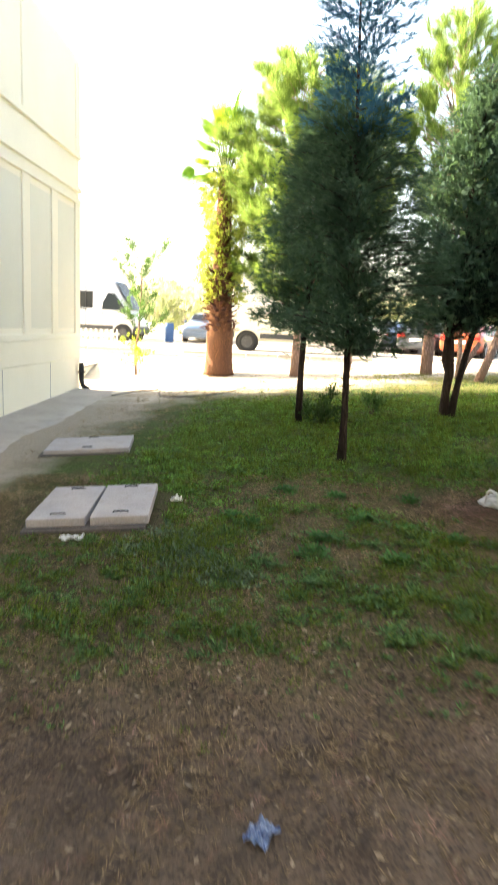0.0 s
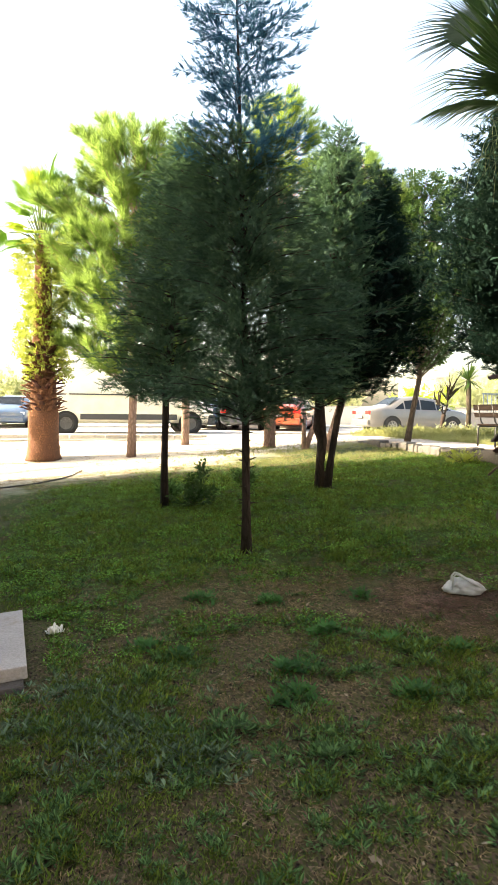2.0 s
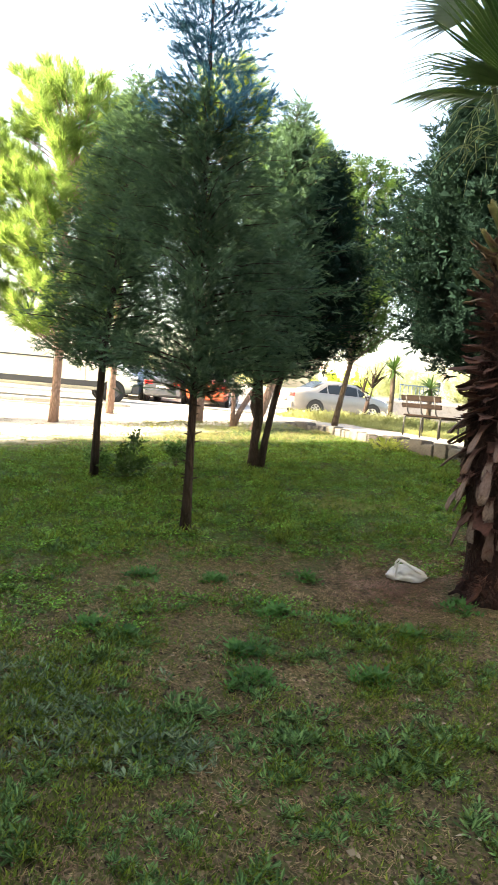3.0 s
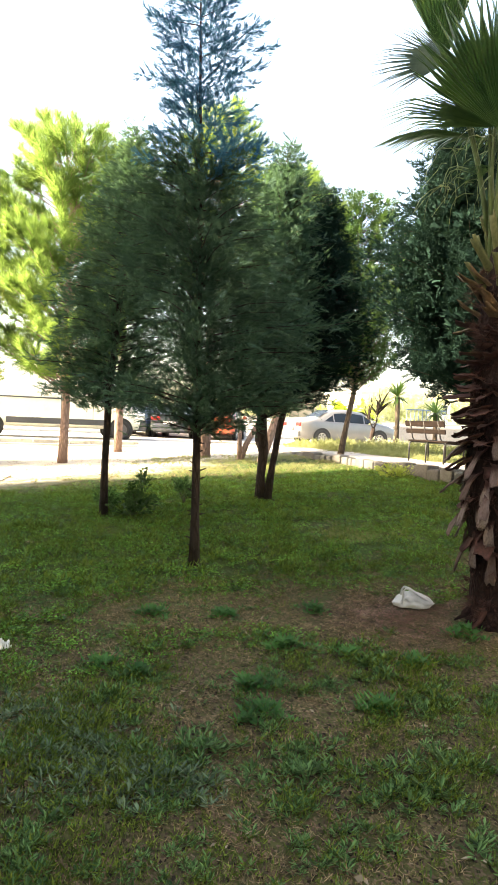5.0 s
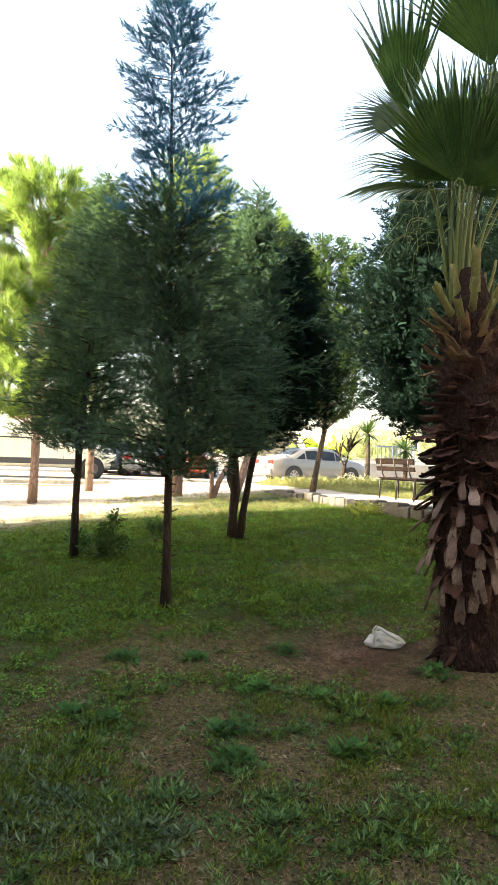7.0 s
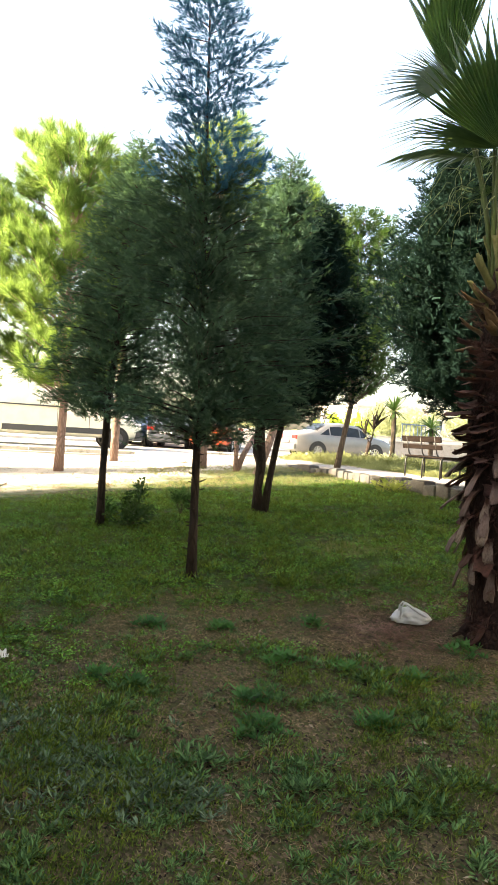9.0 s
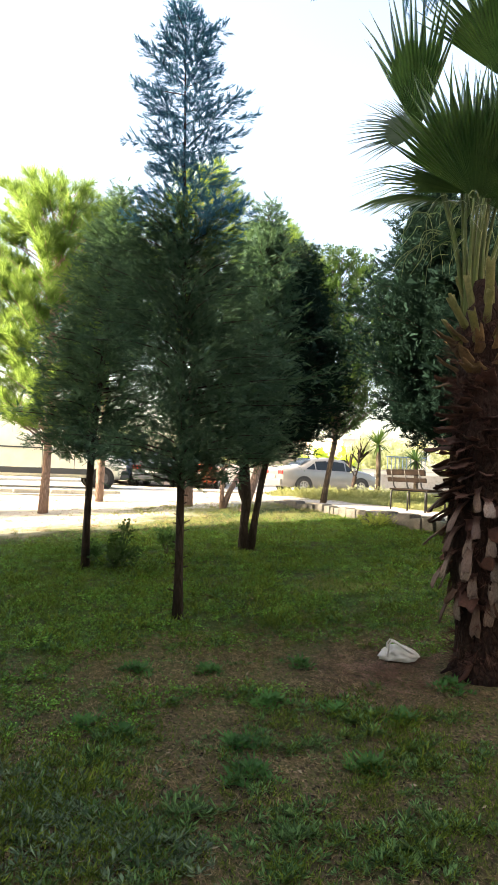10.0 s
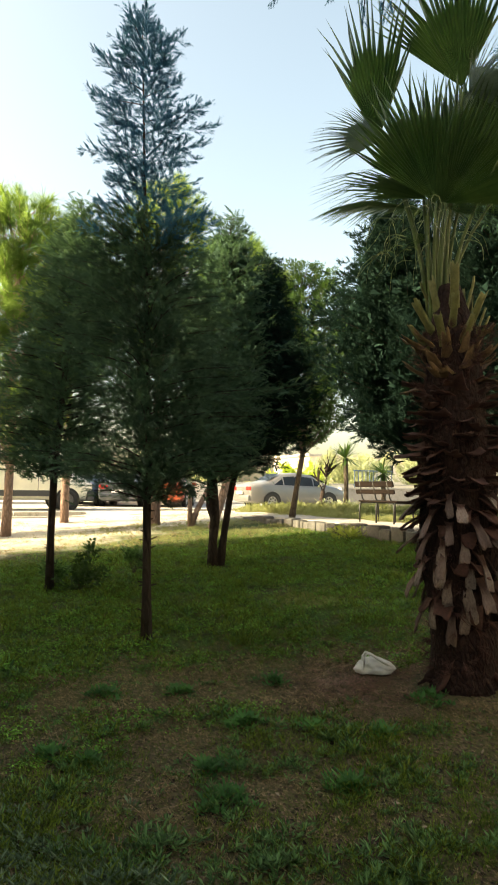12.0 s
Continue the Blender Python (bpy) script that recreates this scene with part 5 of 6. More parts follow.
build_van("long cream panel van with dark sill trim parked on the road", pose(-0.60, 26.15, ROAD_Z), M_CARCREAM, 4.36, 1.1, 0.9, 2.62, False)
build_van("white passenger van parked beyond the building", pose(-10.0, 31.9, ROAD_Z, 0, 0, -6), M_CARWHITE, 3.7, 1.2, 0.65, 2.8, True)
build_sedan("silver four-door saloon parked on the road", pose(11.65, 25.6, ROAD_Z, 0, 0, 0), M_CARSILVER)
build_sedan("dark grey saloon parked nose away among other cars", pose(6.9, 29.6, ROAD_Z, 0, 0, 66), M_CARGREY)
build_sedan("dark blue car parked beside the grey saloon", pose(5.3, 30.6, ROAD_Z, 0, 0, 60), M_CARBLUE)
build_sedan("orange-red car parked nose away beside the grey saloon", pose(8.55, 28.6, ROAD_Z, 0, 0, 62), M_CARORANGE)
build_sedan("dark red car parked close to the orange one", pose(10.0, 31.9, ROAD_Z, 0, 0, 64), M_CARRED)
build_sedan("blue saloon parked across the road", pose(-2.75, 36.0, ROAD_Z, 0, 0, -97), M_CARBLUE)

# ---------- bench ----------
def build_bench():
    b = thing("bench", pose(6.82, 12.14, TER_Z - 0.02, 0, 0, -88), "bench with shade-darkened wooden slats on black tube legs", "bench")
    L = 1.12            # along x; y is the seat's depth, the back on the -y side
    def slat(z0, y0, dy, dz, tilt):
        return part("slat", boxed((0, -dy / 2, -dz / 2), (L, dy / 2, dz / 2), 0.008), M_WOOD, b, m=pose(0, y0, z0, tilt))
    for k in range(4):
        slat(0.40, 0.06 + k * 0.115, 0.098, 0.03, 0)
    slat(0.58, -0.035, 0.03, 0.085, 12)
    slat(0.72, -0.065, 0.03, 0.11, 12)
    for x in (0.06, L / 2, L - 0.06):
        bm = bmesh.new()
        tube(bm, [(x, 0.0, 0), (x, 0.0, 0.33), (x, 0.04, 0.375), (x, 0.40, 0.375), (x, 0.45, 0.33), (x, 0.46, 0)], [0.017] * 6, 8)
        part("leg_frame", bm, M_BLACK, b, "black tube leg frame", shade=True)
        bm = bmesh.new()
        tube(bm, [(x * 0.8 + L * 0.1, 0.06, 0.38), (x * 0.8 + L * 0.1, -0.01, 0.46), (x * 0.8 + L * 0.1, -0.085, 0.77)], [0.014] * 3, 8)
        part("back_support", bm, M_BLACK, b, shade=True)


build_bench()

# ---------- concrete covers ----------
def cover_slab(x, y, turn, w, ln, z, dark):
    t = thing("cover_slab", pose(x, y, z, math.degrees(math.atan(0.0232)), -math.degrees(math.atan(0.068)), turn), "weathered grey concrete inspection cover slab in the grass", "slab", "cover slabs")
    bm = boxed((-w / 2, -ln / 2, -0.07), (w / 2, ln / 2, 0.0), 0.008, 2)
    part("slab", bm, M_SLAB, t)
    for s in (-1, 1):
        bm = bmesh.new()
        tube(bm, [(-0.06, s * (ln / 2 - 0.10), 0.002), (-0.05, s * (ln / 2 - 0.10), 0.012), (0.05, s * (ln / 2 - 0.10), 0.012), (0.06, s * (ln / 2 - 0.10), 0.002)], [0.006] * 4, 6)
        part("lifting_loop", bm, M_BLACK, t, "rusted lifting loop")
    return t


def cover_base(x, y, turn, w, ln, z):
    t = tagged(new("cover_frame", bm_mesh("cover_frame", boxed((-w / 2, -ln / 2, -0.35), (w / 2, ln / 2, 0.0), 0.015, 2), M_FRAME)), "rough concrete frame under the cover slabs", "slab frame", "cover frames")
    t.matrix_basis = pose(x, y, z, math.degrees(math.atan(0.0232)), -math.degrees(math.atan(0.068)), turn)
    return t


for cx, cy, w, ln, tn in ((-1.285, 5.22, 0.450, 0.95, 4.0), (-2.045, 7.93, 0.50, 0.80, 7.0)):
    zt = plane_z(cx, cy) + 0.10
    cover_base(cx - 0.02, cy - 0.03, tn, 2 * w + 0.05, ln + 0.06, zt - 0.075)
    if cy > 7:
        cover_slab(cx, cy, tn, 2 * w, ln, zt - 0.03, 0)
        continue
    for s in (-1, 1):
        ox = s * (w / 2 + 0.012)
        cover_slab(cx + ox * math.cos(radians(tn)), cy + ox * math.sin(radians(tn)) + (0.0 if s < 0 else 0.015), tn + s * 0.7, w, ln, zt + s * 0.068 * w / 2, s)

# ---------- litter ----------
def crumpled(name, label, category, at, sx, sy, sz, material, seed, handle=False):
    g = np.random.default_rng(seed)
    bm = bmesh.new()
    bmesh.ops.create_icosphere(bm, subdivisions=4, radius=1.0)
    for v in bm.verts:
        n = v.co.copy()
        k = 1 + 0.22 * noise.noise(n * 1.6 + Vector((seed, 0, 0))) + 0.22 * (1 - abs(noise.noise(n * 2.6 + Vector((0, seed, 0)))) * 2.4) + 0.10 * (1 - abs(noise.noise(n * 6.5)) * 2)
        v.co = Vector((n.x * sx * k, n.y * sy * k, max(n.z, -0.35) * sz * k * (1.0 - 0.45 * max(0.0, n.x))))
    low = min(v.co.z for v in bm.verts)
    for v in bm.verts:
        v.co.z -= low
    t = thing(name, pose(at[0], at[1], ground_z(at[0], at[1]) + 0.004, 0, 0, at[2]), label, category)
    part("pouch", bm, material, t, shade=True)
    if handle:
        for off in (0.0, 0.05):
            bm = bmesh.new()
            pts = [(-sx * 0.85, -0.05 + off, sz * 0.5), (-sx * 0.80, -0.05 + off, sz * 1.9), (-sx * 0.62, -0.045 + off, sz * 2.25), (-sx * 0.35, -0.05 + off, sz * 2.1), (sx * 0.1, -0.06 + off, sz * 1.6), (sx * 0.75, -0.05 + off, sz * 0.9)]
            tube(bm, pts, [0.009, 0.007, 0.008, 0.007, 0.008, 0.010], 6, True, 0.6, 3)
            part("handle", bm, material, t, shade=True)
    return t


crumpled("plastic_bag", "crumpled white plastic carrier bag lying on bare earth", "bag", (2.015, 5.165, -22), 0.112, 0.074, 0.060, M_BAG, 5, True)
def torn_sheet(name, label, at, w, d, lift, material, seed):
    """A creased scrap of thin sheet lying loosely on the ground."""
    bm = bmesh.new()
    bmesh.ops.create_grid(bm, x_segments=16, y_segments=12, size=0.5)
    for v in bm.verts:
        p = v.co.copy()
        edge = 1 + 0.18 * noise.noise(Vector((p.x * 5, p.y * 5, seed)))
        z = abs(noise.noise(Vector((p.x * 3.1, p.y * 3.1, seed + 3)))) * 1.3 + 0.5 * abs(noise.noise(Vector((p.x * 7, p.y * 7, seed + 9))))
        v.co = Vector((p.x * w * edge, p.y * d * edge, z * lift))
    bmesh.ops.solidify(bm, geom=list(bm.faces), thickness=0.0015)
    ob = new(name, bm_mesh(name, bm, material))
    ob.matrix_basis = pose(at[0], at[1], ground_z(at[0], at[1]) + 0.006, 0, 0, at[2])
    return tagged(ob, label, "litter")


torn_sheet("paper_scrap", "small white scrap of litter beside the cover slabs", (-0.66, 5.50, 20), 0.10, 0.08, 0.05, M_BAG, 8)
torn_sheet("paper_scrap", "crumpled white scrap in front of the cover slabs", (-1.30, 4.52, 10), 0.17, 0.10, 0.05, M_BAG, 9)
torn_sheet("plastic_scrap", "torn blue and clear plastic scrap on bare soil", (0.11, 1.68, 60), 0.10, 0.075, 0.035, M_BLUEFILM, 12)

# ---------- small things by the corner and on the verge ----------
def build_sapling():
    bx, by = -3.19, 16.83
    t = thing("sapling", pose(bx, by, ground_z(bx, by) - 0.03), "thin young tree with few sparse leaves on the sandy verge", "sapling")
    g = np.random.default_rng(5)
    bm = tube(bmesh.new(), [(0, 0, 0), (-0.03, 0, 0.6), (0.06, 0, 1.2), (0.1, 0, 2.0), (0.12, 0, 3.1)], [0.035, 0.03, 0.026, 0.018, 0.006], 7)
    part("trunk", bm, M_BARK_PINE, t, shade=True)
    br = []
    for i in range(15):
        h = 1.0 + 0.13 * i
        az = i * 2.4
        a = np.array([0.08, 0, h])
        b = a + np.array([math.cos(az), math.sin(az) * 0.6, 0.9]) * g.uniform(0.3, 0.75)
        br.append((a, (a + b) / 2 + np.array([0, 0, -0.05]), b))
    part("branchwork", limb_mesh(br, 0.010), M_BARK_GREY, t)
    v, f = crown_from_branches("broad", br, 48, 0.20, g, 0.6, 0.1, 0.20)
    part("crown", raw_mesh("crown", v, f, M_WEED), None, t)
    n = 60
    pos = g.normal(size=(n, 3)) * [0.16, 0.12, 0.22] + [0.0, 0, 0.62]
    v, f = bake_sprays("broad", pos, g.normal(size=(n, 3)), g.normal(size=(n, 3)), g.uniform(0.15, 0.25, n))
    part("low_shoots", raw_mesh("low_shoots", v, f, M_LEAF_LIME), None, t, "bright yellow-green basal shoots")


build_sapling()


def small_shrub(label, at, h, r, n, material, seed, kind="broad", size=0.16):
    g = np.random.default_rng(seed)
    t = thing("shrub", pose(at[0], at[1], ground_z(*at) - 0.02), label, "shrub", "shrubs")
    br = []
    for i in range(n):
        az = g.uniform(0, 6.28)
        b = np.array([math.cos(az) * r * g.uniform(0.2, 1), math.sin(az) * r * g.uniform(0.2, 1), h * g.uniform(0.45, 1.0)])
        br.append((np.array([0.0, 0, 0]), b * np.array([0.35, 0.35, 0.6]), b))
    part("stems", limb_mesh(br, 0.006), M_BARK_GREY, t, "thin woody stems")
    v, f = crown_from_branches(kind, br, 28 if r < 0.6 else 8, size, g, 0.6, 0.1, 0.25, 0.02)
    part("crown", raw_mesh("crown", v, f, material), None, t)


small_shrub("low dark leafy shrub beside the smaller cypress", (0.93, 9.45), 0.24, 0.36, 9, M_LEAF_OLIVE, 31, size=0.20)
small_shrub("slim upright leafy sucker in the grass beside the smaller cypress", (1.00, 9.50), 0.56, 0.10, 3, M_LEAF_OLIVE, 39, size=0.20)
small_shrub("small sprig of leaves in the grass behind the cypress", (1.72, 9.9), 0.42, 0.16, 9, M_WEED, 32)
small_shrub("small leafy shrub at the edge of the sunlit grass", (0.72, 9.9), 0.30, 0.25, 10, M_WEED, 33)
small_shrub("yellow-flowering low weeds at the foot of the stone edging", (5.75, 10.9), 0.22, 0.45, 26, M_LEAF_IVY, 34, size=0.10)
small_shrub("wispy pale weeds at the roadside behind the terrace", (10.2, 17.6), 0.35, 0.9, 40, M_LEAF_PALE, 35, size=0.14)
small_shrub("bright lime-green bush beyond the road", (21.0, 39.0), 2.6, 2.6, 90, M_LEAF_LIME, 36, size=0.5)
small_shrub("haze-paled green bush beyond the road", (26.5, 40.0), 3.4, 3.0, 90, M_LEAF_PALE, 37, size=0.5)
small_shrub("haze-paled olive bush beyond the road", (31.0, 38.0), 3.8, 3.0, 90, M_LEAF_PALE, 38, size=0.5)


def build_bare_tree():
    t = thing("pruned_tree", pose(9.75, 18.2, 0.72), "small pruned tree with dark bare forked branches", "tree")
    g = np.random.default_rng(9)
    bm = bmesh.new()
    tube(bm, [(0, 0, 0), (0.05, 0, 0.4), (0.12, 0, 0.75)], [0.075, 0.06, 0.065], 8, True, 0.4)
    part("trunk", bm, M_BARK_DARK, t, shade=True)
    br = []
    for dx, dz, n in ((-0.42, 1.25, 4), (0.28, 1.75, 6), (0.05, 1.5, 4)):
        f = np.array([0.12 + dx * 0.55, g.normal() * 0.1, 0.75 + (dz - 0.75) * 0.6])
        br.append((np.array([0.12, 0, 0.70]), (np.array([0.12, 0, 0.7]) + f) / 2 + np.array([0.05, 0, -0.04]), f))
        for k in range(n):
            b = f + np.array([dx * 0.5 + g.normal() * 0.22, g.normal() * 0.22, g.uniform(0.25, 0.75)])
            br.append((f * 0.97, (f + b) / 2 + g.normal(size=3) * 0.06, b))
    part("branchwork", limb_mesh(br, 0.040), M_BARK_DARK, t, shade=True)
    v, f = crown_from_branches("broad", br, 16, 0.17, g, 0.7, 0.1, 0.5)
    part("crown", raw_mesh("crown", v, f, M_LEAF_PALE), None, t, "few pale leaves")


build_bare_tree()


def build_yucca(label, at, stem_h, size, seed):
    t = thing("yucca", pose(at[0], at[1], at[2]), label, "yucca", "yuccas")
    bm = tube(bmesh.new(), [(0, 0, 0), (0.03, 0, stem_h * 0.5), (0, 0, stem_h)], [0.09, 0.07, 0.07], 8, True, 0.2)
    part("trunk", bm, M_BARK_GREY, t, shade=True)
    g = np.random.default_rng(seed)
    n = 70
    th = np.arccos(g.uniform(-0.55, 1, n))
    ph = g.uniform(0, 6.28, n)
    d = np.stack([np.sin(th) * np.cos(ph), np.sin(th) * np.sin(ph), np.cos(th)], 1)
    tris = []
    o = np.array([0, 0, stem_h])
    for q in d:
        side = unit(np.cross(q, [0, 0, 1.0]) + 1e-4) * 0.028
        mid = o + q * size * 0.5
        tip = o + q * size + np.array([0, 0, -0.10 * size])
        tris += [[o - side * 0.6, o + side * 0.6, mid + side], [o - side * 0.6, mid + side, mid - side], [mid - side, mid + side, tip]]
    v = np.array(tris).reshape(-1, 3)
    part("leaf_rosette", raw_mesh("leaf_rosette", v, np.arange(len(v)).reshape(-1, 3), M_LEAF_OLIVE), None, t, "rosette of stiff sword leaves")


build_yucca("slim yucca with a round head of sword leaves", (10.42, 17.84, 0.70), 1.74, 0.62, 41)
build_yucca("yucca with a drooping rosette behind the bench", (11.80, 17.86, 0.70), 1.30, 0.60, 42)


def build_stump():
    t = thing("pruned_stump", pose(4.45, 15.0, ground_z(4.45, 15.0) - 0.03), "sawn-off forked stump pale in the sun", "stump")
    for k, (dx, ln, r) in enumerate(((-0.02, 0.95, 0.05), (0.42, 0.85, 0.06))):
        bm = tube(bmesh.new(), [(0, 0, 0), (dx * 0.4, 0, ln * 0.5), (dx, 0, ln)], [r * 1.2, r, r * 0.9], 9, True, 0.2, k)
        part("sawn_limb", bm, M_BARK_PINE, t, shade=True)


build_stump()


def build_picket():
    f = thing("picket_fence", pose(-6.3, 21.6, ROAD_Z), "low white picket fence by the road", "fence")
    for k in range(10):
        part("picket", boxed((k * 0.17, -0.012, 0), (k * 0.17 + 0.07, 0.012, 0.62), 0.006), M_WHITE, f)
    for z in (0.15, 0.45):
        part("rail", boxed((-0.05, 0.014, z), (1.65, 0.034, z + 0.05), 0.004), M_WHITE, f)


build_picket()

barrel = thing("barrel", pose(-4.55, 32.3, ROAD_Z) @ Matrix.Diagonal((0.75, 0.75, 0.95, 1)), "blue plastic barrel at the roadside", "barrel")
part("body", lathe(bmesh.new(), [(0.26, 0), (0.29, 0.05), (0.30, 0.3), (0.285, 0.33), (0.30, 0.36), (0.30, 0.62), (0.285, 0.65), (0.30, 0.68), (0.28, 0.9), (0.25, 0.93)], 24), M_BLUE, barrel, shade=True)
part("lid", lathe(bmesh.new(), [(0.26, 0.93), (0.27, 0.95), (0.2, 0.965)], 24), M_BLUE, barrel)

bracket = thing("downpipe_shoe", pose(B_X + 0.02, B_END - 0.1, ground_z(B_X, B_END)), "black metal downpipe shoe at the foot of the wall corner", "pipe")
bm = tube(bmesh.new(), [(0.06, -0.1, 0.62), (0.06, -0.1, 0.25), (0.10, -0.12, 0.12), (0.22, -0.16, 0.05)], [0.05, 0.05, 0.05, 0.055], 10)
part("pipe", bm, M_BLACK, bracket, shade=True)
part("bracket", boxed((0.0, -0.18, 0.40), (0.13, -0.02, 0.44), 0.006), M_BLACK, bracket)

hose = thing("hose", pose(0, 0, 0), "thin dark garden hose looped on the sunlit earth", "hose")
bm = bmesh.new()
pts = []
for i in range(60):
    u = i / 59
    x = -3.0 + 2.6 * u + 0.25 * math.sin(u * 9)
    y = 13.2 + 0.8 * math.sin(u * 7.5) + 0.5 * u
    pts.append((x, y, ground_z(x, y) + 0.014))
tube(bm, pts, [0.013] * 60, 6)
part("tube", bm, M_HOSE, hose, shade=True)

gate = thing("metal_gate", pose(24.5, 37.45, ROAD_Z), "blue-grey barred metal gate in the boundary wall", "gate")
for k in range(11):
    part("bar", boxed((k * 0.3, -0.02, 0.1), (k * 0.3 + 0.05, 0.02, 2.1), 0.006), M_CARBLUE, gate)
for z in (0.15, 1.1, 2.05):
    part("rail", boxed((-0.05, 0.022, z), (3.15, 0.06, z + 0.08), 0.006), M_CARBLUE, gate)


def far_house(x, y, w, d, h, label):
    t = thing("house", pose(x, y, ROAD_Z), label, "house", "far houses")
    part("wall", boxed((0, 0, -0.5), (w, d, h)), M_PLASTER, t)
    part("roof", boxed((-0.3, -0.3, h), (w + 0.3, d + 0.3, h + 0.25), 0.03), M_CONC, t)
    for k in range(int(w // 3)):
        win = part("window", boxed((1 + k * 3.0, -0.05, h - 1.9), (2.1 + k * 3.0, 0.02, h - 0.7), 0.01), M_WHITE, t)
        part("window_pane", boxed((1.07 + k * 3.0, -0.065, h - 1.82), (2.03 + k * 3.0, -0.052, h - 0.78)), M_GLASS, win)


far_house(36, 62, 16, 8, 4.4, "low pale house beyond the boundary wall")
far_house(-2, 95, 22, 8, 3.2, "low pale building far beyond the road")


def far_trees(label, xs, ys, hs, material, seed, n=900):
    g = np.random.default_rng(seed)
    P = []
    for x, y, h in zip(xs, ys, hs):
        q = unit(g.normal(size=(n // len(xs), 3))) * g.uniform(0.5, 1.0, (n // len(xs), 1)) * np.array([h * 0.55, h * 0.4, h * 0.5]) * (1 + 0.3 * g.normal(size=(n // len(xs), 1)))
        P.append(q + np.array([x, y, ROAD_Z + h * 0.55]))
    P = np.concatenate(P)
    v, f = bake_sprays("broad", P, g.normal(size=P.shape), g.normal(size=P.shape), g.uniform(0.7, 1.3, len(P)))
    ob = new("distant_trees", raw_mesh("distant_trees", v, f, material))
    tagged(ob, label, "trees", "", "stuff")


far_trees("hazy row of distant green trees across the road", [-16, -12, -9, -5, -2, 3, 8, 13, 19, 26], [62, 60, 64, 61, 66, 60, 63, 66, 60, 64], [4.2, 3.6, 4.6, 3.8, 4.4, 4.0, 4.8, 4.0, 4.4, 5.0], M_LEAF_PALE, 50, 2600)

# ---------- overhanging branch of a conifer beside the path, unseen crown thickened for shade ---
def build_cedar():
    t = make_tree("cedar_tree", "conifer beside the path with drooping overhanging branch tips", "tree", (3.75, 3.2),
                  [(0, 0, 0), (0.0, 0.0, 1.2), (0.0, 0.0, 3.0), (-0.1, 0.0, 8.0)], [0.16, 0.13, 0.11, 0.015],
                  [(4.0, 1.3), (5.0, 1.9), (6.0, 1.8), (7.2, 1.0), (8.2, 0.2)],
                  "cypress", M_LEAF_BLUE, M_BARK_DARK, 170, 15, 0.24, 61, rise=0.1, droop=0.15, spread=0.5, lift=-0.3)
    gg = np.random.default_rng(62)
    o = np.array([3.75, 3.2, ground_z(3.75, 3.2) - 0.03])
    br = []
    for x, y, z in ((1.27, 5.36, 5.02), (1.42, 5.30, 5.18), (1.62, 5.22, 5.10), (1.75, 5.12, 5.02), (1.90, 5.05, 5.00), (2.05, 5.00, 5.15), (1.55, 5.30, 5.42), (1.86, 5.20, 5.45), (1.30, 5.45, 5.55), (2.15, 4.9, 5.35)):
        b = np.array([x, y, z]) - o
        a = np.array([-0.03, 0.0, 5.3])
        br.append((a, a * 0.45 + b * 0.55 + np.array([0, 0, 0.45]), b))
        for u in (0.55, 0.7, 0.85):
            q = a * (1 - u) ** 2 + br[-1][1] * 2 * u * (1 - u) + b * u * u if len(br[-1]) == 3 else b
            br.append((q, q + np.array([-0.08, 0.08, -0.05]), q + np.array([gg.normal() * 0.15 - 0.1, gg.normal() * 0.15 + 0.1, -0.28])))
    br2 = [c for c in br]
    part("limb", limb_mesh(br2, 0.012), M_BARK_DARK, t, "long thin overhanging limbs", shade=True)
    v, f = crown_from_branches("cypress", br2, 60, 0.075, gg, 0.35, -0.35, 0.40, 0.012)
    part("drooping_sprays", raw_mesh("drooping_sprays", v, f, M_LEAF_BLUE), None, t, "dark blue-green drooping sprays")


build_cedar()



# ---------- lawn ----------
def blob(x, y, cx, cy, r):
    return np.exp(-((x - cx) ** 2 + (y - cy) ** 2) / (r * r))


def lawn_noise(x, y, s, o):
    return np.array([noise.noise(Vector((a * s, b * s, o))) for a, b in zip(x, y)])


def scatter(n, x0, x1, y0, y1, g):
    return g.uniform(x0, x1, n), g.uniform(y0, y1, n)


def open_soil(x, y):
    """Where nothing covers the earth."""
    k = np.ones(len(x), dtype=bool)
    for cx, cy, w, ln in ((-1.27, 5.2, 0.58, 0.60), (-2.05, 7.93, 0.62, 0.55)):
        k &= ~((abs(x - cx) < w) & (abs(y - cy) < ln))
    k &= ~((x > 6.0) & (y < 14.2))
    k &= x > -2.75
    return k & (((x - PALM[0]) ** 2 + (y - PALM[1]) ** 2) > 0.12)


